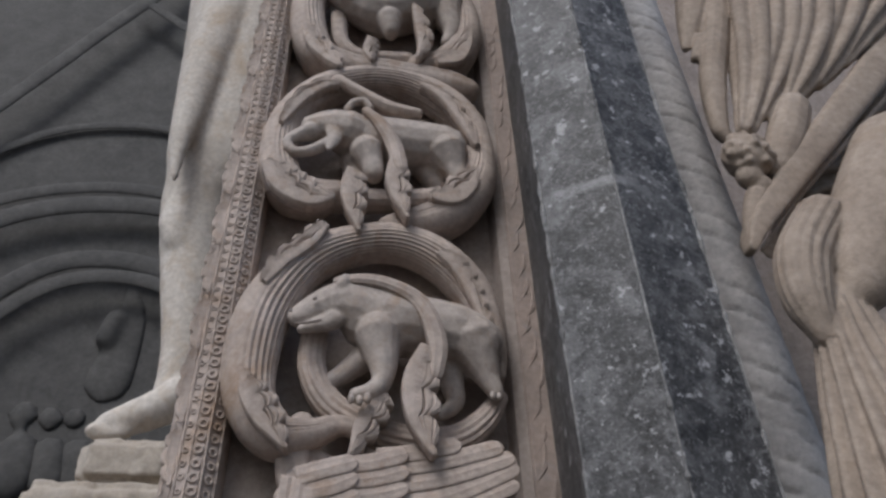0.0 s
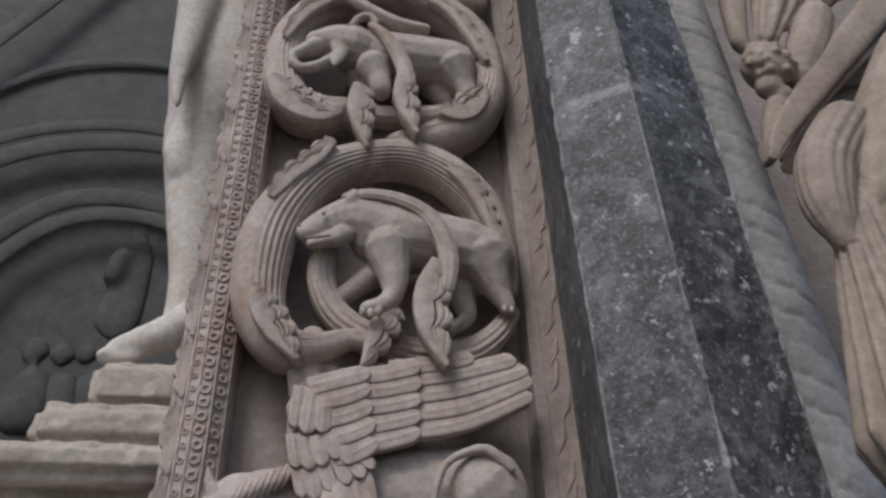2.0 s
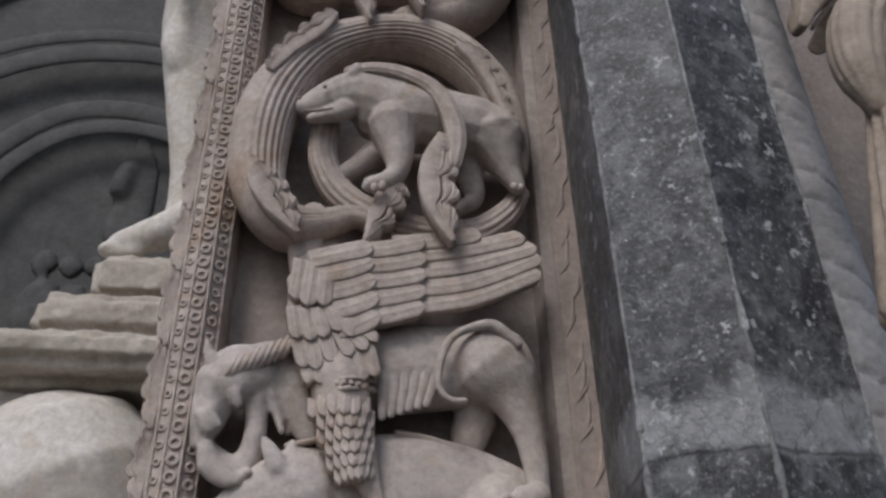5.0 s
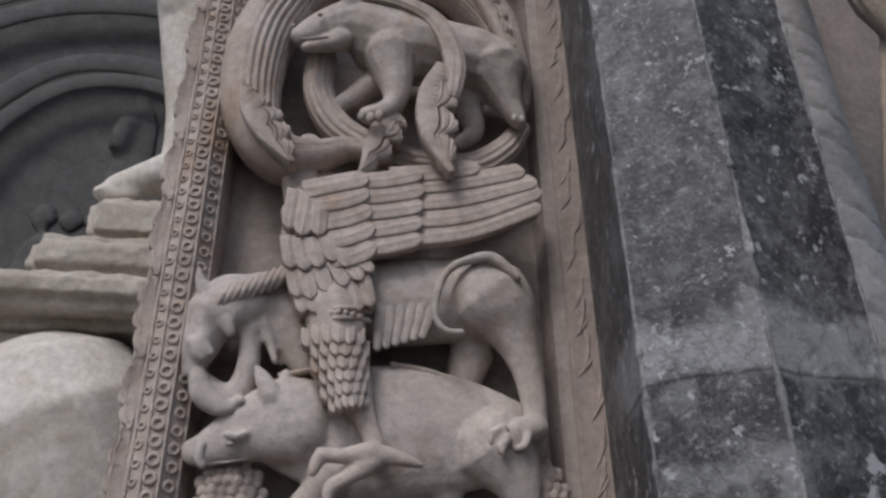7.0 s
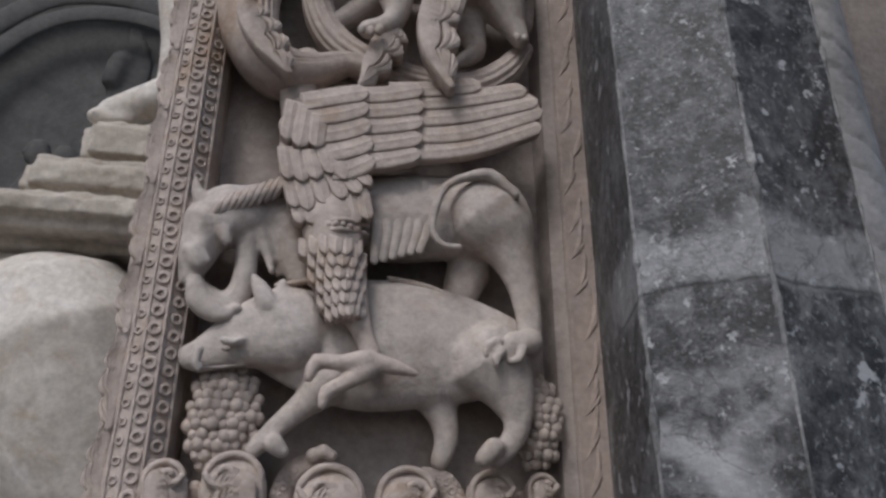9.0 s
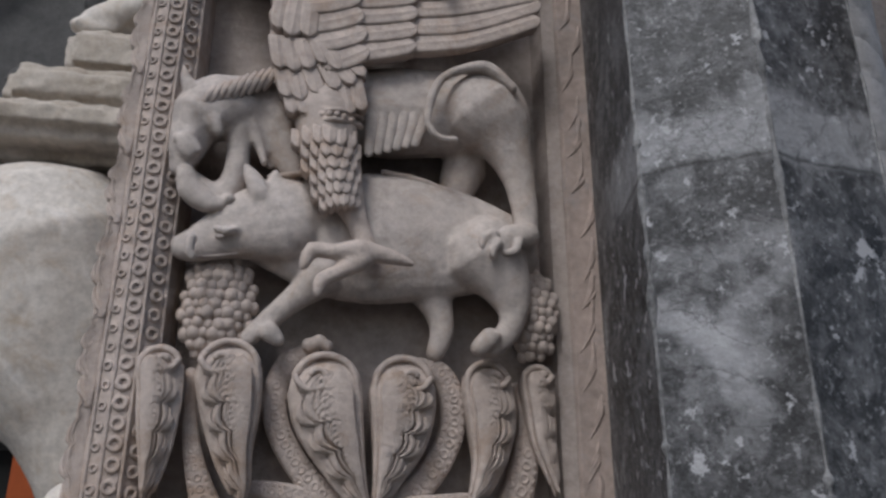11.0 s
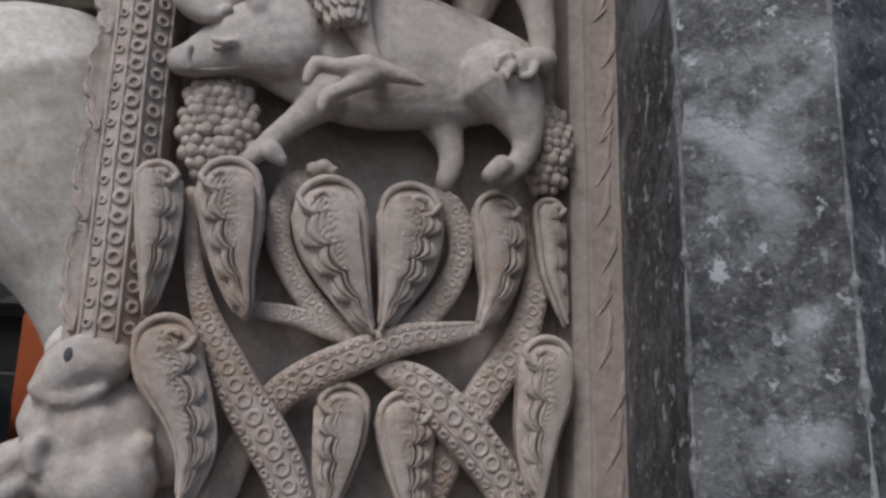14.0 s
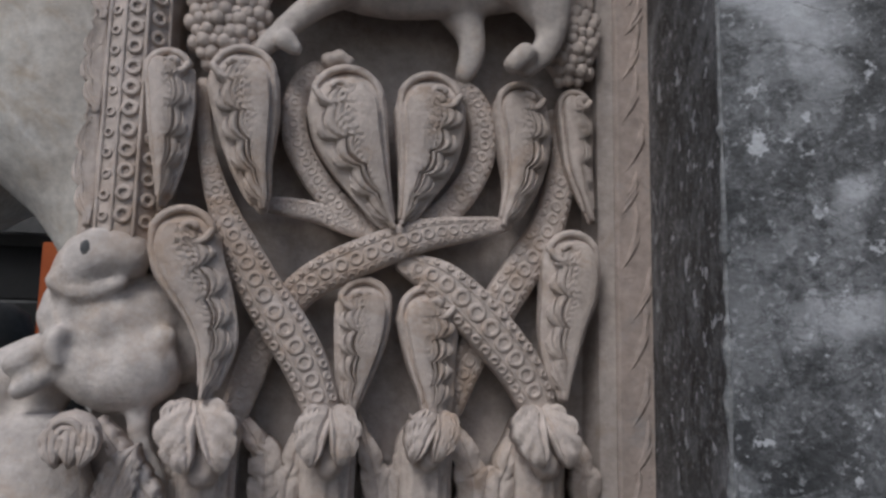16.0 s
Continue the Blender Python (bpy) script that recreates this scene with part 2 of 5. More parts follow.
def ring_piece(parent, o, a, s, R, thick):
    """One drilled ring as a part of its own; alike rings share their mesh."""
    key = round(thick / R, 1)
    if key not in RING:
        b = bmesh.new()
        torus(b, Vector(), Vector((0, 0, 1)), Vector((1, 0, 0)), 1.0, key, 12, 6)
        RING[key] = bpy.data.meshes.new("ring")
        bmesh.ops.recalc_face_normals(b, faces=b.faces)
        b.to_mesh(RING[key])
        b.free()
        RING[key].materials.append(LIME)
        RING[key].polygons.foreach_set("use_smooth", [True] * len(RING[key].polygons))
    ob = new("ring", RING[key])
    d = a.cross(s).normalized()
    ob.matrix_world = Matrix.Translation(o) @ Matrix((s, d, a)).transposed().to_4x4() @ Matrix.Diagonal((R, R * 0.85, R, 1))
    ob.parent = parent
    return ob


def prism(bm, outline, z0, z1, bottom=None):
    """An upright block over a plan outline of (x, y)."""
    lo = [bm.verts.new((x, y, z0)) for x, y in outline]
    hi = [bm.verts.new((x, y, z1)) for x, y in outline]
    n = len(outline)
    for i in range(n):
        bm.faces.new((lo[i], lo[(i + 1) % n], hi[(i + 1) % n], hi[i]))
    bm.faces.new(lo[::-1])
    bm.faces.new(hi)


def reseat(ob, k, c=Vector((-0.002, -0.038, 1.963))):
    """Moves a finished thing nearer to or farther from the point c, at a size to match."""
    for o in [ob, *ob.children_recursive]:
        if o.type == 'MESH':
            o.data.transform(Matrix.Translation(c) @ Matrix.Scale(k, 4) @ Matrix.Translation(-c))
    return ob


# ---- ground and walls ----
bm = bmesh.new()
box(bm, -60, 60, -60, 60, -0.3, 0.0)
tagged(finish("ground", bm, PAVE, smooth=False), "worn stone paving in front of the portal", "ground", kind="structure")

BACK = 1.236
bm = bmesh.new()
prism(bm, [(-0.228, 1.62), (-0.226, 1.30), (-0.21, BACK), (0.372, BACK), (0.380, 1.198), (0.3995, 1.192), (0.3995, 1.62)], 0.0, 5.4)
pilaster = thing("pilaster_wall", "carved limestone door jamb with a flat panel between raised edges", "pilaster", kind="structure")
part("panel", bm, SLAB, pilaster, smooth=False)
bm = bmesh.new()
prism(bm, [(0.40, 1.62), (0.40, 1.190), (0.403, 1.186), (0.470, 1.184), (0.470, 1.62)], 0.0, 5.4)
part("edge_strip", bm, PINK, pilaster, "pinkish limestone edge with shallow carved leaves", smooth=False)

# octagonal shaft of dark marble, standing in front of the jamb
column = thing("octagonal_column", "dark grey veined marble octagonal column with chipped pale edges", "column")
bm = bmesh.new()
CX, CY = 0.55, 1.01
oct_pts = [(0.448, 1.20), (0.376, 0.897), (0.484, 0.815), (0.633, 0.846), (0.715, 0.96), (0.70, 1.10), (0.61, 1.20), (0.50, 1.215)]
prism(bm, oct_pts, 0.35, 5.4)
bmesh.ops.bevel(bm, geom=[e for e in bm.edges if abs(e.verts[0].co.z - e.verts[1].co.z) > 1], offset=0.0025, segments=2, affect='EDGES')
part("shaft", bm, GREY, column, smooth=False)
random.seed(3)
for x, y in oct_pts[1:4]:
    bm = bmesh.new()
    dx, dy = CX - x, CY - y
    pts, z = [], 1.0
    while z < 5.0:
        w = random.choice((0.0012, 0.0018, 0.0026, 0.0034, 0.0056))
        pts.append((x + dx * 0.008, y + dy * 0.008, z, w))
        z += random.uniform(0.006, 0.03)
    tube(bm, pts, seg=6, step=0.02)
    part("chipped_edge", bm, CHIP, column, "pale bruised marble along the corner")
bm = bmesh.new()
prism(bm, [(CX + (x - CX) * 1.35, CY + (y - CY) * 1.35) for x, y in oct_pts], 0.0, 0.35)
part("base", bm, GREY, column, smooth=False)

# twisted white colonnette
colonnette = thing("twisted_colonnette", "slender white marble colonnette with spiral fluting", "column")
bm = bmesh.new()
TX, TY, TR = 0.90, 1.20, 0.085
nz, ns = 640, 44
rings = []
for i in range(nz + 1):
    z = 0.0 if i == 0 else 1.6 + 3.8 * i / nz
    ring = []
    for k in range(ns):
        t = 2 * math.pi * k / ns
        u = (5 * t + z * 92.0 + 0.5 * math.sin(z * 7.0)) / (2 * math.pi) % 1.0
        r = TR * (1 - (0.12 + 0.05 * math.sin(z * 31.0)) * math.exp(-((u - 0.5) / 0.05) ** 2) + 0.008 * math.sin(2 * math.pi * u))
        ring.append(bm.verts.new((TX + r * math.cos(t), TY + r * math.sin(t), z)))
    rings.append(ring)
for p, q in zip(rings, rings[1:]):
    for k in range(ns):
        bm.faces.new((p[k], p[(k + 1) % ns], q[(k + 1) % ns], q[k]))
bm.faces.new(rings[0])
bm.faces.new(rings[-1])
part("shaft", bm, WHITE, colonnette)

bm = bmesh.new()
box(bm, 0.43, 2.6, 1.62, 2.0, 0.0, 14.0)
tagged(finish("wall_portal", bm, SLAB, smooth=False), "plain limestone portal wall behind the columns", "wall", kind="structure")
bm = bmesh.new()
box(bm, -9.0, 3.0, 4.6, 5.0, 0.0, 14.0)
tagged(finish("wall_back", bm, DULL, smooth=False), "grey stone wall of the porch, darkened for its shade", "wall", kind="structure")

# ---- carving helpers ----
def leaf(bm, pts, lobes=5, height=0.012, skirt=0.02, one_side=0, step=0.0035, cuts=0.2):
    """An acanthus leaf laid along a curve: slanting lobes parted by narrow cuts, a rounded scalloped edge and a sunk midrib."""
    fr = frames(spline(pts, step))
    n, nv = len(fr), 22
    length = sum((fr[i + 1][0] - fr[i][0]).length for i in range(n - 1))
    wide = max(f[4] for f in fr)
    slant = 0.75 * wide / length * lobes * (1.6 if one_side else 1.0)
    rows = []
    for i, (o, a, s, d, r) in enumerate(fr):
        u = i / (n - 1)
        end = min(1.0, (6 * u + 0.3) ** 0.6, (5 * (1 - u) + 0.06) ** 0.6)
        row = []
        for j in range(nv + 1):
            v = 2 * j / nv - 1
            if one_side:
                w = (v * one_side + 0.55) / 1.55
                plain = w < 0
            else:
                w, plain = abs(v), False
            ph = (u * lobes - slant * max(0.0, w)) % 1.0
            pe = (u * lobes - slant) % 1.0
            part_line = math.exp(-(min(ph, 1 - ph) / 0.07) ** 2) * min(1.0, max(0.1, (w - 0.1) / 0.4))
            edge = math.exp(-(min(pe, 1 - pe) / 0.13) ** 2)
            cut = 0.94 if plain else 1 - cuts * edge
            if plain:
                h = 0.45 + 0.55 * math.sin(math.pi * min(1.0, -w / 0.30)) if w > -0.30 else 0.4
            else:
                h = 0.35 + 0.65 * (1 - part_line * min(1.0, 1.4 * w)) * (0.85 + 0.15 * math.cos(4 * math.pi * ph)) - 0.45 * max(0, w - 0.5) - 0.3 * math.exp(-(w / 0.08) ** 2)
            row.append(bm.verts.new(o + s * (r * cut * end * v) - d * (height * end * h)))
        row.insert(0, bm.verts.new(row[0].co + d * skirt))
        row.append(bm.verts.new(row[-1].co + d * skirt))
        rows.append(row)
    m = nv + 3
    for p, q in zip(rows, rows[1:]):
        for j in range(m):
            bm.faces.new((p[j], p[(j + 1) % m], q[(j + 1) % m], q[j]))
    bm.faces.new(rows[0][::-1])
    bm.faces.new(rows[-1])


def quill(bm, a, b, c, r, tilt=0.0015):
    """A long feather through three points: a rounded tip, a raised rim, a fine shaft and slanting barbs."""
    fr = frames(spline([(*a[:3], r), (*b[:3], r), (*c[:3], r)], 0.004))
    n = len(fr)
    rows = []
    for i, (o, t, s, d, w) in enumerate(fr):
        u = i / (n - 1)
        left = n - 1 - i
        k = math.sqrt(max(0.03, 1 - max(0.0, 1 - left * 0.004 / (r * 1.1)) ** 2)) if left * 0.004 < r * 1.1 else 1.0
        prof = [(-1, 0.016), (-1, -0.0004), (-0.93, -0.0014), (-0.62, -0.0018), (-0.16, -0.0014), (-0.05, -0.0022), (0.05, -0.0022), (0.16, -0.0014), (0.62, -0.0018), (0.93, -0.0014), (1, -0.0004), (1, 0.016)]
        rows.append([bm.verts.new(o + s * (w * k * v) + d * (h + tilt * v - 0.0016 * u)) for v, h in prof])
    m = len(prof)
    for p, q in zip(rows, rows[1:]):
        for j in range(m):
            bm.faces.new((p[j], p[(j + 1) % m], q[(j + 1) % m], q[j]))
    bm.faces.new(rows[0][::-1])
    bm.faces.new(rows[-1])


def scale_rows(corners, rows_n, across, r, bulge, parent, length=0.030):
    """Overlapping rounded scales laid over a four-cornered field, lower rows under upper ones."""
    a, b, c, d = corners
    for j in range(rows_n):
        for i in range(across):
            u, v = (i + 0.5 * (j % 2)) / (across - 0.5), j / (rows_n - 1)
            p = [(a[k] * (1 - u) + b[k] * u) * (1 - v) + (c[k] * (1 - u) + d[k] * u) * v for k in range(3)]
            y = p[1] + bulge * (2 * abs(u - 0.5)) ** 2
            bm = bmesh.new()
            quill(bm, (p[0], y + 0.004, p[2] + length * 0.5), (p[0], y, p[2]), (p[0] + 0.001, y - 0.002, p[2] - length * 0.5), r * (1 - 0.25 * v))
            part("feather", bm, LIME, parent)


def strap(pts, parent, label="", side_beads=True, material=None):
    """A flat interlaced band with a row of drilled rings down its face and beads along its flank."""
    material = material or LIME
    bm = bmesh.new()
    tube(bm, pts, flat=0.55, seg=20, step=0.01, square=0.6, deep=2.0)
    band = part("band", bm, material, parent, label)
    bm, bs = bmesh.new(), bmesh.new()
    fr = frames(spline(pts, 0.002))
    run = last = lastb = 0.0
    for (o0, *_), (o, a, s, d, r) in zip(fr, fr[1:]):
        run += (o - o0).length
        if run - last > r * 0.78:
            last = run
            ring_piece(band, o - d * (r * 0.545), a, s, r * 0.29, r * 0.116)
        if side_beads and run - lastb > r * 0.52:
            lastb = run
            for sg in (-1, 1):
                t = radians(35)
                torus(bs, o + s * (sg * r * 0.74) - d * (r * 0.49), a, (s * math.cos(t) + d * (sg * math.sin(t))).normalized(), r * 0.165, r * 0.07, 8, 5)
    bm.free()
    if side_beads:
        tagged(part("beading", bs, material, band), kind="stuff")
    bm = bmesh.new()
    for sg in (-0.48, 0.48):
        tube(bm, [(*(o + s * (sg * r) - d * (r * 0.55)), r * 0.05) for o, a, s, d, r in fr[::8]], seg=5, step=0.02)
    part("rib", bm, material, band)
    return band


def half_leaf(bm, pts, lobes, sd, height=0.012, skirt=0.02, slits=2):
    """Half an acanthus leaf that springs from the narrow end: rounded lobes down one side, ribs that fan out from the stem, deep drilled eyes."""
    fr = frames(spline(pts, 0.0022))
    n, nv = len(fr), 34
    rows = []
    for i, (o, a, s, d, r) in enumerate(fr):
        u = i / (n - 1)
        lobe = (u * lobes + 0.35) % 1.0
        edge = 0.50 + 0.42 * max(0.0, math.sin(math.pi * lobe ** 1.7)) ** 0.55
        top = min(1.0, math.sqrt(max(0.02, 8 * u)))
        row = []
        for j in range(nv + 1):
            w = j / nv
            q = lobes * max(-1.0, 1.3 - (1.3 - u) / max(w ** 0.7, 0.25)) + 0.35
            ph = q % 1.0
            near = min(ph, 1 - ph)
            fan = min(1.0, max(0.0, 2.1 * w - 0.35))
            h = 0.60 + 0.40 * math.sin(math.pi * min(1.0, 0.15 + 0.80 * w)) - 0.55 * math.exp(-(near / 0.10) ** 2) * fan
            h -= 0.22 * math.exp(-((ph - 0.36) / 0.08) ** 2) * fan + 0.22 * math.exp(-((ph - 0.68) / 0.08) ** 2) * fan
            h -= 0.22 * max(0.0, w - 0.82) / 0.18
            for e in range(slits):
                h -= 1.3 * math.exp(-((q - 1.0 - e) / 0.17) ** 2 - ((w - 0.55 + 0.05 * e) / 0.17) ** 2)
            row.append(bm.verts.new(o + s * (sd * r * (-0.74 + (0.74 + edge * top) * w)) - d * (height * h)))
        row.insert(0, bm.verts.new(row[0].co + d * skirt))
        row.append(bm.verts.new(row[-1].co + d * skirt))
        rows.append(row)
    m = nv + 3
    for p, q in zip(rows, rows[1:]):
        for j in range(m):
            bm.faces.new((p[j], p[(j + 1) % m], q[(j + 1) % m], q[j]))
    bm.faces.new(rows[0][::-1])
    bm.faces.new(rows[-1])


def teardrop(pts, parent, lobes=5, one_side=0, label=""):
    """A swelling stem end that carries a carved acanthus half-leaf inside a raised rim."""
    bm = bmesh.new()
    tube(bm, pts, flat=0.36, seg=32, step=0.008, deep=3.0, square=0.5)
    body = part("stem_end", bm, LIME, parent, label)
    x, y, z, r = pts[0]
    bm = bmesh.new()
    half_leaf(bm, [(x, y - 0.30 * r, z + r * 0.42, r * 0.6)] + [(px, py - 0.34 * pr, pz, pr * 0.94) for px, py, pz, pr in pts[:-1]] + [(pts[-1][0], pts[-1][1] - 0.003, pts[-1][2], pts[-1][3] * 0.8)], lobes, one_side, height=0.013)
    part("leaf", bm, LIME, body)
    # the rim climbs the plain flank, turns over the head and rolls up into a curl
    fr = frames(spline(pts, 0.012))
    bm = bmesh.new()
    climb = [(*(o - s * (one_side * 0.84 * w) - d * (0.24 * w)), 0.0030 + 0.02 * w) for o, a, s, d, w in fr[::-1][1:]]
    arc = [(x - one_side * r * 0.86 * math.cos(t), y - 0.25 * r, z + r * (0.04 + 0.86 * math.sin(t)), 0.0036 + 0.03 * r) for t in np.linspace(0.35, 2.75, 8)]
    roll = [(x + one_side * r * (0.28 + (0.52 - 0.05 * i) * math.cos(t)), y - 0.36 * r - 0.005, z + r * (0.30 + (0.46 - 0.045 * i) * math.sin(t)), 0.0042) for i, t in enumerate(np.linspace(-0.1, -5.6, 9))]
    tube(bm, climb + arc, seg=8, step=0.008)
    part("rim", bm, LIME, body)
    bm = bmesh.new()
    tube(bm, roll, seg=8, step=0.006)
    part("volute", bm, LIME, body)
    # the far flank closes the field with a thin lip
    bm = bmesh.new()
    tube(bm, [(*(o + s * (one_side * 0.93 * w) - d * (0.12 * w)), 0.0034) for o, a, s, d, w in fr[:-1]], seg=7, step=0.01)
    part("lip", bm, LIME, body)
    return body


# ---- carved border of the jamb ----
border = thing("ring_border", "limestone border moulding with rows of drilled rings", "moulding")
bm = bmesh.new()
prism(bm, [(-0.233, 1.34), (-0.231, 1.205), (-0.224, 1.180), (-0.200, 1.162), (-0.186, 1.156), (-0.164, 1.156), (-0.142, 1.172), (-0.134, 1.20), (-0.13, 1.26)], 1.745, 4.6)
part("moulding", bm, LIME, border, smooth=False)
for x, y, R, nx in ((-0.172, 1.1545, 0.0090, 0.0), (-0.1495, 1.164, 0.0080, 0.55), (-0.1925, 1.1575, 0.0058, -0.3)):
    s_dir = Vector((math.cos(nx), math.sin(nx), 0))
    z = 1.765 + random.random() * 0.01
    while z < 3.95:
        R1 = R * random.uniform(0.72, 0.8)
        ring_piece(border, Vector((x + random.uniform(-1, 1) * 0.0006, y, z)), Vector((0, 0, 1)), s_dir, R1, R1 * random.uniform(0.36, 0.46))
        z += 0.0234 * random.uniform(0.96, 1.04)
for x, y in ((-0.1605, 1.1555), (-0.1835, 1.1555), (-0.140, 1.173), (-0.2005, 1.161)):
    bm = bmesh.new()
    tube(bm, [(x + random.uniform(-1, 1) * 0.0008, y, 1.75 + 0.1 * i, 0.0023) for i in range(24)], seg=6, step=0.03)
    part("fillet", bm, LIME, border)
z = 1.76
while z < 4.1:
    L = random.uniform(0.10, 0.16)
    bm = bmesh.new()
    half_leaf(bm, [(-0.211, 1.168, z + L, 0.008), (-0.217, 1.172, z + L * 0.6, 0.016), (-0.215, 1.171, z + L * 0.25, 0.014), (-0.210, 1.167, z, 0.005)], 4, -1, height=0.007, skirt=0.05, slits=0)
    part("edge_leaf", bm, LIME, border)
    z += L * 0.9

# shallow leaves on the pinkish edge: slanting sprigs of three to five curved blades
bm = bmesh.new()
z = 1.40
while z < 3.9:
    stem = random.uniform(0.1, 0.7)
    for k in range(random.randint(3, 5)):
        L, g = random.uniform(0.022, 0.04), (k - 1.5) * 0.011
        at = lambda u, dz, r: (0.404 + 0.042 * u, 1.1868 - 0.002 * u, z + g + dz, r)
        tube(bm, [at(stem - 0.3 + 0.1 * k, -L * 0.6, 0.0008), at(stem + 0.06 * k, 0, 0.0030), at(stem + 0.2, L * 0.5, 0.0030), at(stem + 0.28 - 0.05 * k, L * 0.8, 0.0006)], seg=6, step=0.012)
    z += random.uniform(0.045, 0.07)
tagged(part("shallow_leaf_relief", bm, PINK, pilaster), kind="stuff")

# ---- medallion with the bear ----
bear_med = thing("bear_medallion", "limestone relief of a bear inside a fluted vine ring", "relief carving", "vine medallions")
bm = bmesh.new()
tube(bm, [(0.090, 1.155, 2.566, 0.015), (0.051, 1.155, 2.575, 0.018), (-0.000, 1.155, 2.555, 0.027), (-0.056, 1.155, 2.552, 0.040), (-0.104, 1.155, 2.615, 0.045), (-0.112, 1.155, 2.723, 0.051), (-0.091, 1.155, 2.826, 0.051), (-0.031, 1.155, 2.927, 0.044), (0.051, 1.155, 2.984, 0.038), (0.145, 1.155, 3.003, 0.038), (0.228, 1.155, 2.974, 0.040), (0.296, 1.155, 2.900, 0.039), (0.328, 1.155, 2.819, 0.031), (0.340, 1.155, 2.735, 0.022), (0.344, 1.155, 2.692, 0.013)], flat=0.85, seg=132, flutes=26, groove=0.11, bare=1)
tube(bm, [(-0.042, 1.190, 2.557, 0.022), (0.004, 1.190, 2.524, 0.030), (0.049, 1.190, 2.481, 0.032), (0.079, 1.190, 2.444, 0.030)], flat=0.8, seg=36, flutes=12, groove=0.1)
ring = part("vine_ring", bm, LIME, bear_med, "thick vine stem with long grooves")
bm = bmesh.new()
tube(bm, [(-0.003, 1.170, 2.767, 0.026), (-0.004, 1.170, 2.693, 0.026), (0.029, 1.170, 2.625, 0.027), (0.096, 1.170, 2.582, 0.027), (0.170, 1.170, 2.561, 0.027), (0.251, 1.170, 2.563, 0.027), (0.309, 1.170, 2.602, 0.024), (0.344, 1.170, 2.653, 0.017)], flat=0.8, seg=60, flutes=12, groove=0.17)
part("inner_stem", bm, LIME, bear_med)
for pts, lob, sd in (([(-0.111, 1.118, 2.837, 0.017), (-0.078, 1.118, 2.895, 0.024), (-0.034, 1.118, 2.950, 0.027), (-0.007, 1.118, 2.994, 0.019)], 5, 1), ([(-0.117, 1.112, 2.645, 0.0115), (-0.098, 1.112, 2.606, 0.0301), (-0.071, 1.112, 2.565, 0.0333), (-0.048, 1.112, 2.531, 0.0201), (-0.033, 1.112, 2.505, 0.0054)], 5, 1),
                     ([(0.237, 1.125, 2.958, 0.023), (0.270, 1.125, 2.925, 0.027), (0.301, 1.125, 2.857, 0.022), (0.325, 1.125, 2.772, 0.011)], 6, 1)):
    bm = bmesh.new()
    half_leaf(bm, pts, lob, sd, height=0.012, skirt=0.03)
    part("ring_leaf", bm, LIME, ring)
bm = bmesh.new()
tube(bm, [(0.029, 1.110, 2.849, 0.0096), (0.070, 1.094, 2.846, 0.0117), (0.123, 1.086, 2.834, 0.0137), (0.176, 1.086, 2.805, 0.0168), (0.204, 1.086, 2.756, 0.0186), (0.215, 1.086, 2.700, 0.0181), (0.209, 1.086, 2.648, 0.0147)], flat=0.55, seg=40, flutes=8, groove=0.14)
stalk = part("stalk", bm, LIME, bear_med)
for pts, sd in (([(0.197, 1.088, 2.700, 0.0201), (0.181, 1.088, 2.633, 0.0389), (0.184, 1.088, 2.567, 0.0358), (0.194, 1.088, 2.526, 0.0204), (0.204, 1.088, 2.494, 0.0055)], 1), ([(0.126, 1.118, 2.621, 0.0254), (0.109, 1.118, 2.590, 0.0327), (0.091, 1.118, 2.546, 0.0263), (0.079, 1.118, 2.518, 0.0148), (0.067, 1.118, 2.492, 0.0046)], 1)):
    bm = bmesh.new()
    half_leaf(bm, pts, 4, sd, height=0.010, skirt=0.025, slits=1)
    part("hanging_leaf", bm, LIME, stalk)
bm = bmesh.new()
tube(bm, [(0.091, 1.140, 2.787, 0.058), (0.144, 1.137, 2.783, 0.065), (0.210, 1.141, 2.779, 0.060), (0.258, 1.139, 2.769, 0.059), (0.303, 1.145, 2.758, 0.054)], flat=0.85)
tube(bm, [(0.122, 1.130, 2.787, 0.060), (0.073, 1.130, 2.805, 0.052), (0.036, 1.130, 2.810, 0.045), (0.005, 1.130, 2.798, 0.036), (-0.020, 1.130, 2.784, 0.029), (-0.038, 1.130, 2.774, 0.021)], flat=0.8)
for q in [(0.124, 1.125, 2.763, 0.059), (0.295, 1.125, 2.748, 0.056)]:
    ball(bm, q[0], q[1] + 0.012, q[2], q[3], q[3] * 0.9, q[3])
tube(bm, [(0.027, 1.118, 2.765, 0.021), (-0.002, 1.118, 2.750, 0.014), (-0.030, 1.118, 2.740, 0.009)], flat=0.8)
tube(bm, [(0.109, 1.115, 2.740, 0.042), (0.120, 1.115, 2.681, 0.028), (0.119, 1.115, 2.641, 0.019), (0.099, 1.115, 2.618, 0.017), (0.075, 1.115, 2.611, 0.014)])
tube(bm, [(0.091, 1.170, 2.722, 0.026), (0.056, 1.170, 2.686, 0.020), (0.025, 1.170, 2.660, 0.015)])
tube(bm, [(0.290, 1.135, 2.750, 0.052), (0.305, 1.135, 2.708, 0.036), (0.318, 1.135, 2.670, 0.021), (0.329, 1.135, 2.644, 0.015)])
tube(bm, [(0.252, 1.175, 2.716, 0.028), (0.258, 1.175, 2.668, 0.021), (0.261, 1.175, 2.639, 0.017), (0.233, 1.175, 2.614, 0.011)])
tube(bm, [(0.039, 1.105, 2.832, 0.014), (0.045, 1.105, 2.848, 0.014)])
melt("bear", bm, CLEAN, bear_med, "smooth striding bear with a long snout", voxel=0.0032, soft=5, rough=0.0006)
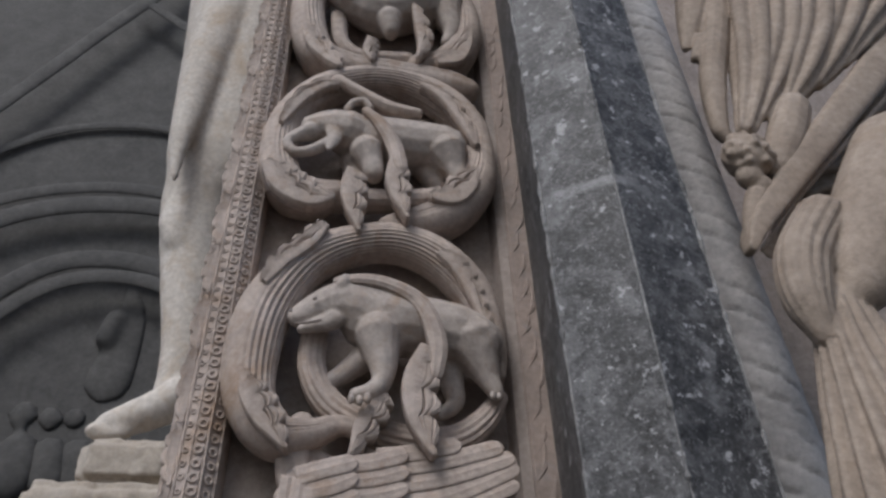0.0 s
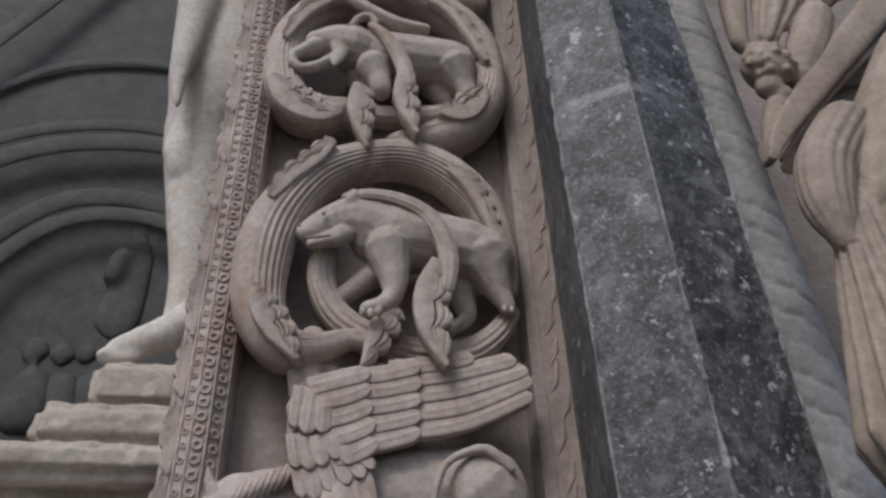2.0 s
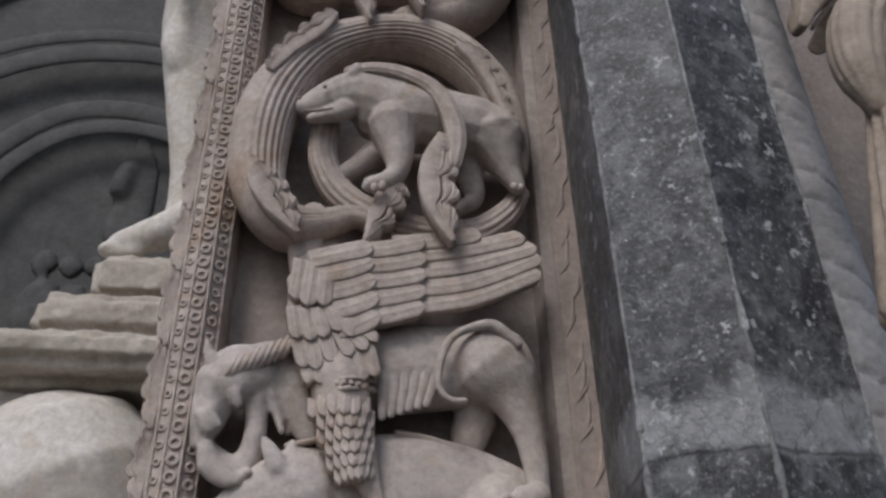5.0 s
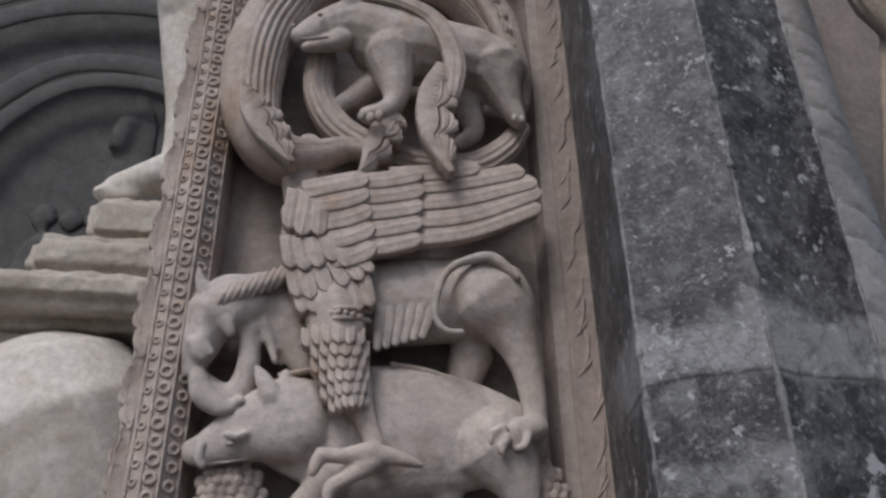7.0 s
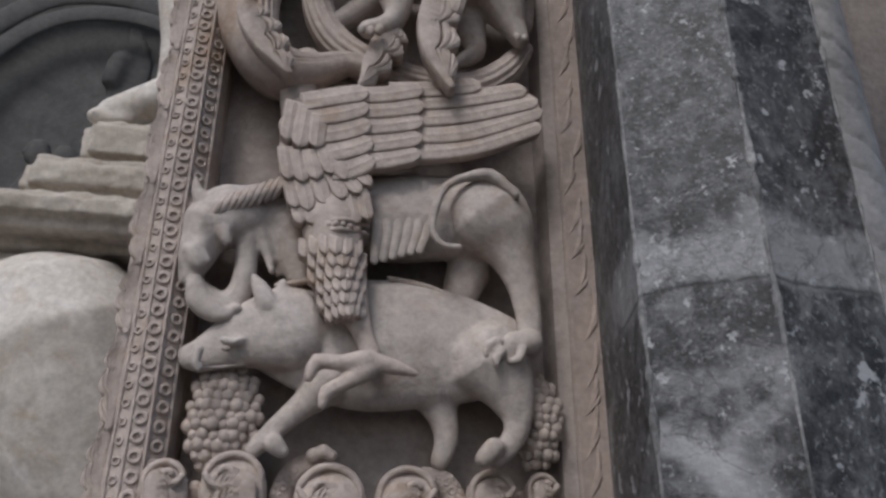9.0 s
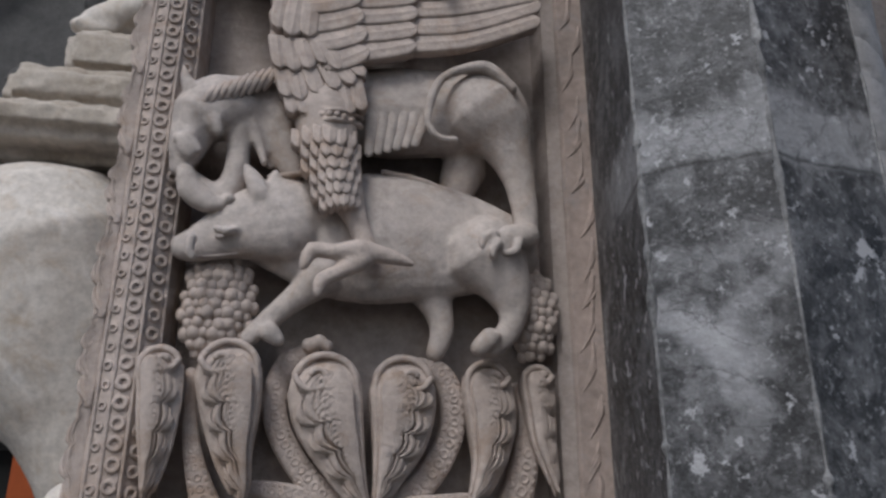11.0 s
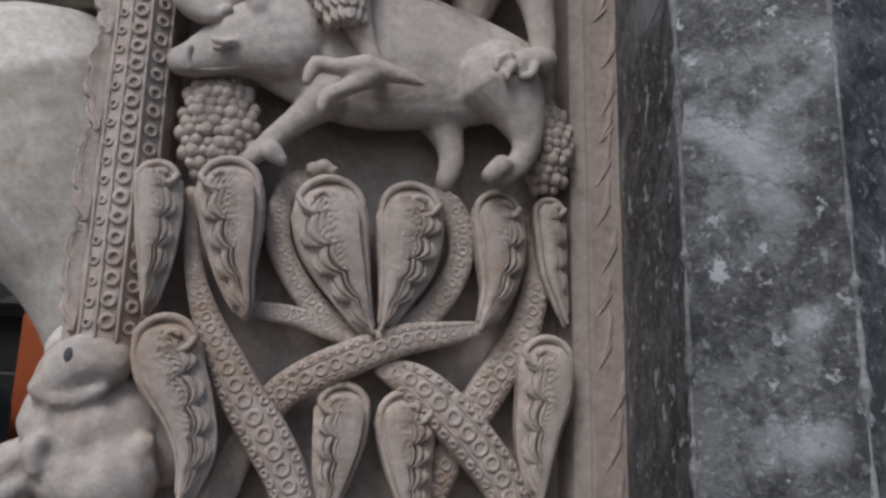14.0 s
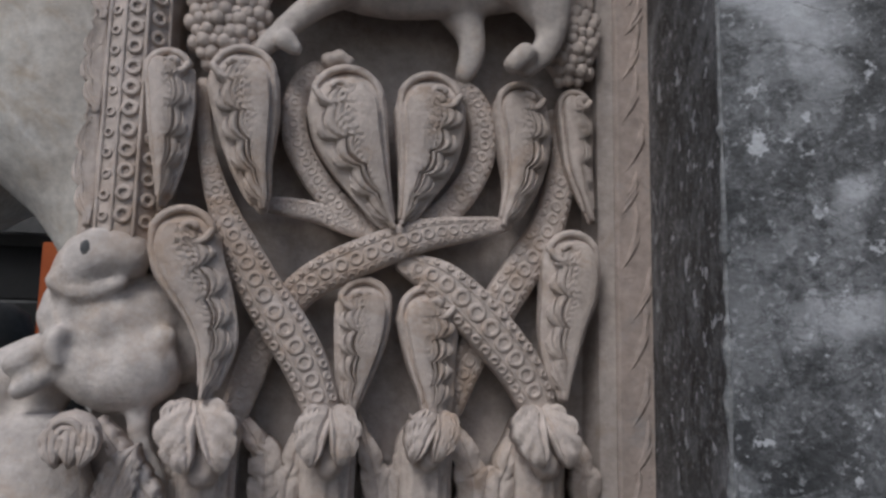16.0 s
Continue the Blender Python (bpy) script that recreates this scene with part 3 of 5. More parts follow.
for x, y, z, r in [(-0.010, 1.096, 2.794, 0.0051), (-0.050, 1.096, 2.763, 0.0040)]:
    bm = bmesh.new()
    ball(bm, x, y, z, r, r * 0.6, r, sub=1)
    part("eye" if x > -0.02 else "nostril", bm, SLAB, bear_med)
bm = bmesh.new()
tube(bm, [(-0.039, 1.098, 2.738, 0.002), (-0.018, 1.098, 2.742, 0.003), (0.005, 1.098, 2.749, 0.002)], seg=6)
part("mouth", bm, SLAB, bear_med)
for q in [(0.066, 1.096, 2.593, 0.006), (0.080, 1.096, 2.591, 0.007), (0.093, 1.096, 2.596, 0.007), (0.311, 1.096, 2.616, 0.005), (0.323, 1.096, 2.615, 0.005)]:
    bm = bmesh.new()
    ball(bm, *q[:3], q[3], q[3], q[3] * 1.5)
    part("claw", bm, CLEAN, bear_med)

# ---- medallion with the elephant ----
ele_med = thing("elephant_medallion", "limestone relief of an elephant inside a vine ring", "relief carving", "vine medallions")
bm = bmesh.new()
tube(bm, [(0.133, 1.165, 3.042, 0.031), (0.207, 1.165, 3.072, 0.039), (0.278, 1.165, 3.115, 0.045), (0.328, 1.165, 3.196, 0.047), (0.347, 1.165, 3.294, 0.035), (0.333, 1.165, 3.403, 0.037), (0.272, 1.165, 3.490, 0.040), (0.178, 1.165, 3.545, 0.037), (0.068, 1.165, 3.546, 0.036), (-0.035, 1.165, 3.487, 0.038), (-0.107, 1.165, 3.378, 0.037), (-0.123, 1.165, 3.248, 0.042), (-0.097, 1.165, 3.144, 0.045), (-0.034, 1.165, 3.119, 0.040), (0.020, 1.165, 3.135, 0.028)], flat=0.85, seg=132, flutes=26, groove=0.11, bare=-1)
ring = part("vine_ring", bm, LIME, ele_med, "thick vine stem with long grooves")
bm = bmesh.new()
tube(bm, [(0.009, 1.170, 3.118, 0.025), (0.095, 1.170, 3.129, 0.025), (0.196, 1.170, 3.143, 0.025), (0.261, 1.170, 3.165, 0.023)], flat=0.8, seg=30, flutes=10, groove=0.1)
part("inner_stem", bm, LIME, ele_med)
for pts, lob, sd in (([(-0.132, 1.125, 3.168, 0.028), (-0.094, 1.125, 3.113, 0.049), (-0.039, 1.125, 3.080, 0.046), (0.011, 1.125, 3.079, 0.012)], 6, 0), ([(0.215, 1.130, 3.120, 0.022), (0.265, 1.130, 3.127, 0.042), (0.300, 1.130, 3.176, 0.038), (0.315, 1.130, 3.214, 0.013)], 5, 0),
                     ([(-0.126, 1.135, 3.300, 0.013), (-0.090, 1.135, 3.397, 0.025), (-0.041, 1.135, 3.459, 0.028), (-0.001, 1.135, 3.467, 0.014)], 5, 1), ([(0.209, 1.135, 3.508, 0.020), (0.265, 1.135, 3.463, 0.026), (0.304, 1.135, 3.385, 0.021), (0.334, 1.135, 3.299, 0.011)], 6, 1)):
    bm = bmesh.new()
    half_leaf(bm, pts, lob - 1, sd or 1, height=0.013, skirt=0.03)
    part("ring_leaf", bm, LIME, ring)
bm = bmesh.new()
tube(bm, [(0.066, 1.098, 3.339, 0.0103), (0.097, 1.098, 3.305, 0.0153), (0.131, 1.098, 3.235, 0.0187), (0.146, 1.098, 3.161, 0.0183)], flat=0.6, seg=36, flutes=7, groove=0.14)
tube(bm, [(-0.005, 1.140, 3.490, 0.017), (0.055, 1.140, 3.451, 0.017), (0.125, 1.140, 3.411, 0.017), (0.194, 1.140, 3.402, 0.013)], flat=0.8, seg=20, flutes=5, groove=0.14)
stalk = part("stalk", bm, LIME, ele_med)
for pts in ([(0.144, 1.100, 3.211, 0.0198), (0.139, 1.100, 3.140, 0.0326), (0.147, 1.100, 3.082, 0.0284), (0.155, 1.100, 3.047, 0.0152), (0.163, 1.100, 3.016, 0.0058)], [(0.053, 1.115, 3.155, 0.0291), (0.048, 1.115, 3.103, 0.0356), (0.053, 1.115, 3.051, 0.0280), (0.060, 1.115, 3.014, 0.0149), (0.066, 1.115, 2.981, 0.0057)]):
    bm = bmesh.new()
    half_leaf(bm, pts, 4, 1, height=0.010, skirt=0.03, slits=1)
    part("hanging_leaf", bm, LIME, stalk)
bm = bmesh.new()
tube(bm, [(0.029, 1.155, 3.314, 0.054), (0.102, 1.155, 3.306, 0.062), (0.182, 1.155, 3.305, 0.062), (0.257, 1.155, 3.304, 0.060)], flat=0.85)
tube(bm, [(0.034, 1.140, 3.309, 0.053), (-0.011, 1.140, 3.315, 0.045), (-0.050, 1.140, 3.309, 0.032)], flat=0.85)
tube(bm, [(-0.055, 1.130, 3.283, 0.021), (-0.084, 1.130, 3.263, 0.014), (-0.103, 1.130, 3.237, 0.013), (-0.086, 1.130, 3.211, 0.011), (-0.050, 1.130, 3.220, 0.012), (-0.014, 1.130, 3.252, 0.013)])
tube(bm, [(0.073, 1.135, 3.241, 0.039), (0.087, 1.135, 3.203, 0.027), (0.093, 1.135, 3.175, 0.023)])
tube(bm, [(0.040, 1.180, 3.252, 0.024), (0.054, 1.180, 3.189, 0.021)])
tube(bm, [(0.261, 1.145, 3.274, 0.051), (0.279, 1.145, 3.224, 0.027), (0.286, 1.145, 3.192, 0.021)])
tube(bm, [(0.207, 1.190, 3.278, 0.032), (0.230, 1.190, 3.234, 0.024), (0.246, 1.190, 3.209, 0.018)])
tube(bm, [(-0.009, 1.118, 3.310, 0.020), (-0.000, 1.118, 3.254, 0.017), (-0.011, 1.118, 3.221, 0.009)], flat=0.5)
tube(bm, [(0.024, 1.140, 3.382, 0.010), (0.036, 1.140, 3.411, 0.010), (0.063, 1.140, 3.421, 0.010), (0.078, 1.140, 3.398, 0.010)])
melt("elephant", bm, CLEAN, ele_med, "small smooth elephant with a curled trunk", voxel=0.0034, soft=5, rough=0.0006)

# ---- upper medallion ----
top_med = thing("upper_medallion", "limestone relief of a beast in a vine ring", "relief carving", "vine medallions")
bm = bmesh.new()
tube(bm, [(0.334, 1.165, 3.547, 0.030), (0.274, 1.165, 3.559, 0.042), (0.141, 1.165, 3.575, 0.039), (0.024, 1.165, 3.584, 0.039), (-0.058, 1.165, 3.622, 0.046), (-0.097, 1.165, 3.739, 0.048), (-0.094, 1.165, 3.891, 0.044), (-0.015, 1.165, 4.047, 0.043), (0.118, 1.165, 4.116, 0.044), (0.257, 1.165, 4.058, 0.043), (0.329, 1.165, 3.924, 0.042), (0.333, 1.165, 3.771, 0.046), (0.285, 1.165, 3.658, 0.047), (0.200, 1.165, 3.628, 0.031)], flat=0.85, seg=132, flutes=26, groove=0.11, bare=1)
ring = part("vine_ring", bm, LIME, top_med, "thick vine stem with long grooves")
bm = bmesh.new()
tube(bm, [(-0.018, 1.180, 3.821, 0.023), (-0.004, 1.180, 3.705, 0.022), (0.051, 1.180, 3.654, 0.022), (0.172, 1.180, 3.667, 0.022)], flat=0.8, seg=24, flutes=8, groove=0.1)
part("inner_stem", bm, LIME, top_med)
for pts in ([(-0.102, 1.130, 3.699, 0.019), (-0.067, 1.130, 3.620, 0.036), (-0.021, 1.130, 3.558, 0.029), (-0.002, 1.130, 3.532, 0.012)], [(0.188, 1.120, 3.834, 0.016), (0.203, 1.120, 3.756, 0.026), (0.212, 1.120, 3.667, 0.025), (0.193, 1.120, 3.590, 0.009)], [(0.076, 1.130, 3.664, 0.022), (0.070, 1.130, 3.613, 0.024), (0.078, 1.130, 3.572, 0.009)],
            [(0.239, 1.130, 3.601, 0.021), (0.293, 1.130, 3.637, 0.037), (0.322, 1.130, 3.706, 0.028), (0.339, 1.130, 3.776, 0.013)]):
    bm = bmesh.new()
    half_leaf(bm, pts, 4, 1, height=0.010, skirt=0.03, slits=1)
    part("hanging_leaf", bm, LIME, ring)
bm = bmesh.new()
tube(bm, [(0.017, 1.155, 3.874, 0.060), (0.105, 1.155, 3.845, 0.070), (0.202, 1.155, 3.892, 0.068), (0.284, 1.155, 3.912, 0.058)], flat=0.85)
tube(bm, [(0.120, 1.140, 3.779, 0.036), (0.124, 1.140, 3.727, 0.022)])
tube(bm, [(0.282, 1.150, 3.875, 0.044), (0.295, 1.150, 3.781, 0.026), (0.277, 1.150, 3.724, 0.016)])
tube(bm, [(0.008, 1.140, 3.862, 0.047), (-0.040, 1.140, 3.893, 0.034)])
melt("beast", bm, CLEAN, top_med, voxel=0.004, soft=4)

# ---- griffin standing on a boar ----
griffin = thing("griffin_relief", "limestone relief of a winged griffin biting a boar", "relief carving")
bm = bmesh.new()
tube(bm, [(0.052, 1.175, 2.316, 0.058), (0.127, 1.175, 2.318, 0.069), (0.195, 1.175, 2.325, 0.068), (0.264, 1.175, 2.331, 0.065)], flat=0.62, seg=18)
tube(bm, [(0.267, 1.150, 2.324, 0.066), (0.288, 1.150, 2.298, 0.057), (0.304, 1.150, 2.263, 0.036), (0.319, 1.150, 2.215, 0.023), (0.326, 1.150, 2.169, 0.019), (0.326, 1.150, 2.136, 0.018)], flat=0.72, seg=16)
tube(bm, [(0.322, 1.130, 2.125, 0.019), (0.294, 1.130, 2.120, 0.017), (0.268, 1.130, 2.112, 0.015)], flat=0.9)
for q in ([(0.270, 1.115, 2.118, 0.008), (0.256, 1.115, 2.112, 0.006), (0.255, 1.115, 2.098, 0.005)], [(0.276, 1.108, 2.103, 0.007), (0.266, 1.108, 2.090, 0.006), (0.269, 1.108, 2.083, 0.004)], [(0.305, 1.115, 2.108, 0.006), (0.299, 1.115, 2.095, 0.006), (0.285, 1.115, 2.092, 0.005)]):
    tube(bm, q)
tube(bm, [(0.251, 1.200, 2.252, 0.034), (0.238, 1.200, 2.215, 0.028)], flat=0.8)
tube(bm, [(0.043, 1.170, 2.331, 0.042), (-0.013, 1.170, 2.317, 0.037), (-0.064, 1.170, 2.314, 0.037), (-0.098, 1.170, 2.300, 0.037)], flat=0.75)
tube(bm, [(-0.081, 1.155, 2.296, 0.043), (-0.103, 1.155, 2.289, 0.047), (-0.121, 1.155, 2.277, 0.041)], flat=0.75, seg=16)
tube(bm, [(-0.123, 1.145, 2.272, 0.036), (-0.132, 1.145, 2.242, 0.026), (-0.136, 1.145, 2.215, 0.021), (-0.136, 1.145, 2.192, 0.013)], flat=0.8)
tube(bm, [(-0.072, 1.155, 2.282, 0.028), (-0.070, 1.155, 2.243, 0.016), (-0.069, 1.155, 2.201, 0.016), (-0.080, 1.155, 2.164, 0.019), (-0.104, 1.155, 2.160, 0.021), (-0.127, 1.155, 2.181, 0.015)], flat=0.8)
tube(bm, [(-0.130, 1.130, 2.234, 0.011), (-0.132, 1.130, 2.215, 0.012), (-0.126, 1.130, 2.203, 0.007)], flat=0.8)
tube(bm, [(-0.112, 1.130, 2.286, 0.010), (-0.096, 1.130, 2.276, 0.011), (-0.098, 1.130, 2.259, 0.007)], flat=0.8)
tube(bm, [(-0.043, 1.165, 2.280, 0.013), (-0.038, 1.165, 2.246, 0.008), (-0.026, 1.165, 2.213, 0.005)], flat=0.8)
for q in [(-0.112, 1.125, 2.141, 0.007), (-0.098, 1.125, 2.136, 0.007), (-0.087, 1.125, 2.138, 0.007), (-0.122, 1.125, 2.156, 0.007), (-0.132, 1.125, 2.179, 0.007), (-0.071, 1.125, 2.150, 0.007), (-0.114, 1.125, 2.306, 0.010), (-0.124, 1.125, 2.293, 0.010)]:
    ball(bm, q[0], q[1] + 0.012, q[2], q[3], q[3] * 1.2, q[3])
tube(bm, [(-0.120, 1.135, 2.285, 0.016), (-0.140, 1.135, 2.309, 0.010), (-0.148, 1.135, 2.337, 0.003)], flat=0.7)
tube(bm, [(-0.099, 1.140, 2.298, 0.013), (-0.104, 1.140, 2.320, 0.008), (-0.107, 1.140, 2.328, 0.004)], flat=0.7)
for pts in [[(-0.092, 1.150, 2.298, 0.0346), (-0.113, 1.150, 2.282, 0.0359), (-0.128, 1.150, 2.249, 0.0307), (-0.136, 1.150, 2.212, 0.0212), (-0.142, 1.150, 2.192, 0.0120)], [(-0.129, 1.140, 2.183, 0.0119), (-0.123, 1.140, 2.161, 0.0162), (-0.101, 1.140, 2.144, 0.0147), (-0.084, 1.140, 2.142, 0.0103)], [(-0.110, 1.150, 2.320, 0.0158), (-0.075, 1.150, 2.319, 0.0191), (-0.035, 1.150, 2.317, 0.0192)], [(-0.119, 1.130, 2.263, 0.0091), (-0.103, 1.130, 2.256, 0.0106), (-0.094, 1.130, 2.240, 0.0076)], [(-0.144, 1.128, 2.225, 0.0067), (-0.128, 1.128, 2.222, 0.0082), (-0.116, 1.128, 2.210, 0.0059)], [(-0.059, 1.150, 2.276, 0.0141), (-0.045, 1.150, 2.243, 0.0078), (-0.033, 1.150, 2.210, 0.0054)], [(-0.027, 1.165, 2.295, 0.0370), (-0.014, 1.165, 2.252, 0.0269), (0.004, 1.165, 2.211, 0.0188)]]:
    tube(bm, pts, flat=0.8, seg=14)
melt("body", bm, CLEAN, griffin, "smooth beast body with open jaws", voxel=0.0034, soft=4, rough=0.0011)
for i in range(6):
    bm = bmesh.new()
    x0 = [(0.094, 1.139, 2.339, 0.0065), (0.106, 1.139, 2.286, 0.0088), (0.104, 1.139, 2.232, 0.0063)]
    x1 = [(0.187, 1.139, 2.365, 0.0067), (0.196, 1.139, 2.307, 0.0090), (0.180, 1.139, 2.257, 0.0064)]
    t = i / 6
    tube(bm, [tuple(a * (1 - t) + b * t for a, b in zip(p, q)) for p, q in zip(x0, x1)], flat=0.5, seg=12)
    part("rib", bm, CLEAN, griffin)
bm = bmesh.new()
tube(bm, [(0.302, 1.110, 2.339, 0.007), (0.267, 1.110, 2.367, 0.010), (0.229, 1.110, 2.361, 0.007), (0.200, 1.110, 2.343, 0.006), (0.184, 1.110, 2.305, 0.006), (0.181, 1.110, 2.270, 0.005), (0.196, 1.110, 2.250, 0.005), (0.218, 1.110, 2.249, 0.005)], seg=8)
part("tail", bm, CLEAN, griffin)
for i in range(9):
    bm = bmesh.new()
    t = i / 8
    a, b = [(-0.103, 1.122, 2.300, 0.003), (-0.024, 1.122, 2.338, 0.003)]
    x = a[0] * (1 - t) + b[0] * t
    z = a[2] * (1 - t) + b[2] * t
    tube(bm, [(x, 1.128, z + 0.006, 0.005), (x - 0.006, 1.12, z - 0.012, 0.006), (x - 0.016, 1.125, z - 0.03, 0.003)], seg=6)
    part("mane_lock", bm, LIME, griffin)

# wing: long feathers in three ranks over a solid core, then rows of scales down the shoulder
bm = bmesh.new()
tube(bm, [(-0.023, 1.142, 2.437, 0.0250), (0.010, 1.142, 2.446, 0.0461), (0.076, 1.142, 2.454, 0.0560), (0.162, 1.142, 2.466, 0.0518), (0.251, 1.142, 2.490, 0.0440), (0.315, 1.142, 2.509, 0.0322), (0.341, 1.142, 2.512, 0.0198)], flat=0.45, seg=20)
tube(bm, [(-0.004, 1.140, 2.463, 0.0303), (-0.004, 1.140, 2.404, 0.0379), (0.020, 1.140, 2.350, 0.0470), (0.043, 1.140, 2.303, 0.0447)], flat=0.5, seg=18)
tube(bm, [(-0.012, 1.165, 2.579, 0.0232), (-0.022, 1.165, 2.529, 0.0298), (-0.017, 1.165, 2.478, 0.0293)], flat=0.6, seg=40, flutes=10, groove=0.12)
wing = melt("wing", bm, LIME, griffin, "wing with rows of long feathers", voxel=0.004, soft=3)
quills = ([(0.115, 1.117, 2.503, 0.0000), (0.184, 1.117, 2.514, 0.0000), (0.255, 1.117, 2.531, 0.0000), (0.115, 1.117, 2.480, 0.0000), (0.219, 1.117, 2.499, 0.0000), (0.327, 1.117, 2.531, 0.0000), (0.116, 1.117, 2.451, 0.0000), (0.227, 1.117, 2.472, 0.0000), (0.345, 1.117, 2.514, 0.0000), (0.117, 1.117, 2.423, 0.0000), (0.231, 1.117, 2.442, 0.0000), (0.351, 1.117, 2.496, 0.0000), (0.110, 1.117, 2.392, 0.0000), (0.231, 1.117, 2.415, 0.0000), (0.348, 1.117, 2.468, 0.0000)], 15.5), ([(0.039, 1.113, 2.482, 0.0000), (0.106, 1.113, 2.491, 0.0000), (0.164, 1.113, 2.508, 0.0000), (0.041, 1.113, 2.456, 0.0000), (0.107, 1.113, 2.464, 0.0000), (0.166, 1.113, 2.480, 0.0000), (0.043, 1.113, 2.429, 0.0000), (0.108, 1.113, 2.437, 0.0000), (0.165, 1.113, 2.452, 0.0000), (0.044, 1.113, 2.399, 0.0000), (0.101, 1.113, 2.406, 0.0000), (0.164, 1.113, 2.423, 0.0000), (0.046, 1.113, 2.367, 0.0000), (0.102, 1.113, 2.377, 0.0000), (0.162, 1.113, 2.396, 0.0000)], 15.5), ([(-0.012, 1.110, 2.461, 0.0000), (0.031, 1.110, 2.475, 0.0000), (0.082, 1.110, 2.490, 0.0000), (-0.003, 1.110, 2.437, 0.0000), (0.041, 1.110, 2.447, 0.0000), (0.083, 1.110, 2.466, 0.0000), (0.012, 1.110, 2.408, 0.0000), (0.051, 1.110, 2.419, 0.0000), (0.087, 1.110, 2.437, 0.0000), (0.025, 1.110, 2.380, 0.0000), (0.057, 1.110, 2.389, 0.0000), (0.092, 1.110, 2.408, 0.0000), (0.035, 1.110, 2.351, 0.0000), (0.062, 1.110, 2.357, 0.0000), (0.095, 1.110, 2.377, 0.0000)], 16.5)
for pts, wide in quills:
    for a, b, c in zip(pts[0::3], pts[1::3], pts[2::3]):
        bm = bmesh.new()
        quill(bm, a, b, c, wide * 0.00098)
        part("feather", bm, LIME, wing)
scales = [(-0.024, 1.107, 2.460, 0.0122), (-0.028, 1.107, 2.391, 0.0119), (-0.004, 1.107, 2.455, 0.0131), (-0.010, 1.107, 2.382, 0.0127), (0.014, 1.107, 2.443, 0.0122), (0.013, 1.107, 2.384, 0.0120), (-0.030, 1.107, 2.383, 0.0111), (-0.020, 1.107, 2.330, 0.0109), (-0.012, 1.107, 2.381, 0.0111), (-0.001, 1.107, 2.328, 0.0109), (0.004, 1.107, 2.383, 0.0111), (0.018, 1.107, 2.334, 0.0109), (0.021, 1.107, 2.392, 0.0120), (0.039, 1.107, 2.345, 0.0118), (0.036, 1.107, 2.379, 0.0112), (0.059, 1.107, 2.338, 0.0110), (-0.021, 1.107, 2.339, 0.0109), (-0.007, 1.107, 2.288, 0.0107), (-0.002, 1.107, 2.337, 0.0109), (0.010, 1.107, 2.286, 0.0107), (0.016, 1.107, 2.343, 0.0110), (0.032, 1.107, 2.298, 0.0108), (0.036, 1.107, 2.350, 0.0110), (0.056, 1.107, 2.308, 0.0109), (0.055, 1.107, 2.350, 0.0111), (0.078, 1.107, 2.319, 0.0110), (0.072, 1.107, 2.356, 0.0095), (0.093, 1.107, 2.333, 0.0095), (-0.009, 1.107, 2.307, 0.0092), (0.001, 1.107, 2.265, 0.0091), (0.009, 1.107, 2.306, 0.0093), (0.017, 1.107, 2.266, 0.0091), (0.026, 1.107, 2.311, 0.0093), (0.035, 1.107, 2.268, 0.0092), (0.046, 1.107, 2.319, 0.0094), (0.056, 1.107, 2.270, 0.0092), (0.062, 1.107, 2.328, 0.0094), (0.076, 1.107, 2.273, 0.0092), (0.079, 1.107, 2.337, 0.0095), (0.091, 1.107, 2.280, 0.0093)]
for i, (a, b) in enumerate(zip(scales[0::2], scales[1::2])):
    bm = bmesh.new()
    quill(bm, (a[0], a[1] + 0.0025 + 0.0003 * i, a[2]), ((a[0] + b[0]) / 2, a[1] + 0.0003 * i, (a[2] + b[2]) / 2), (b[0], b[1] - 0.0004 + 0.0003 * i, b[2]), a[3] * 1.0)
    part("feather", bm, LIME, wing)

# feathered foreleg with its cuff, and the claws
bm = bmesh.new()
tube(bm, [(0.041, 1.128, 2.288, 0.0424), (0.048, 1.128, 2.241, 0.0401), (0.061, 1.128, 2.201, 0.0342), (0.076, 1.128, 2.161, 0.0240), (0.091, 1.128, 2.127, 0.0148), (0.104, 1.128, 2.095, 0.0139)], flat=0.6, seg=18)
tube(bm, [(0.098, 1.108, 2.081, 0.0143), (0.135, 1.108, 2.074, 0.0101), (0.161, 1.108, 2.067, 0.0043)], flat=0.9)
tube(bm, [(0.095, 1.104, 2.080, 0.0142), (0.059, 1.104, 2.075, 0.0099), (0.036, 1.104, 2.076, 0.0106), (0.027, 1.104, 2.055, 0.0070)], flat=0.9)
tube(bm, [(0.099, 1.106, 2.068, 0.0142), (0.069, 1.106, 2.049, 0.0098), (0.050, 1.106, 2.038, 0.0104), (0.046, 1.106, 2.021, 0.0062)], flat=0.9)
leg = melt("foreleg", bm, LIME, griffin, "feathered foreleg ending in claws", voxel=0.0034, soft=3)
bm = bmesh.new()
for dz in (-0.007, 0.007):
    (xa, ya, za, ra), (xb, yb, zb, rb) = [(0.013, 1.118, 2.266, 0.003), (0.092, 1.118, 2.273, 0.003)]
    tube(bm, [(xa, 1.135, za + dz, 0.0035), ((xa + xb) / 2, 1.102, za + dz, 0.004), (xb, 1.130, zb + dz, 0.0035)], seg=8)
for i in range(8):
    t = (i + 0.5) / 8
    ball(bm, xa * (1 - t) + xb * t, 1.131 - 0.03 * math.sin(math.pi * t), za, 0.005, sub=1)
part("cuff", bm, LIME, leg, "beaded cuff")
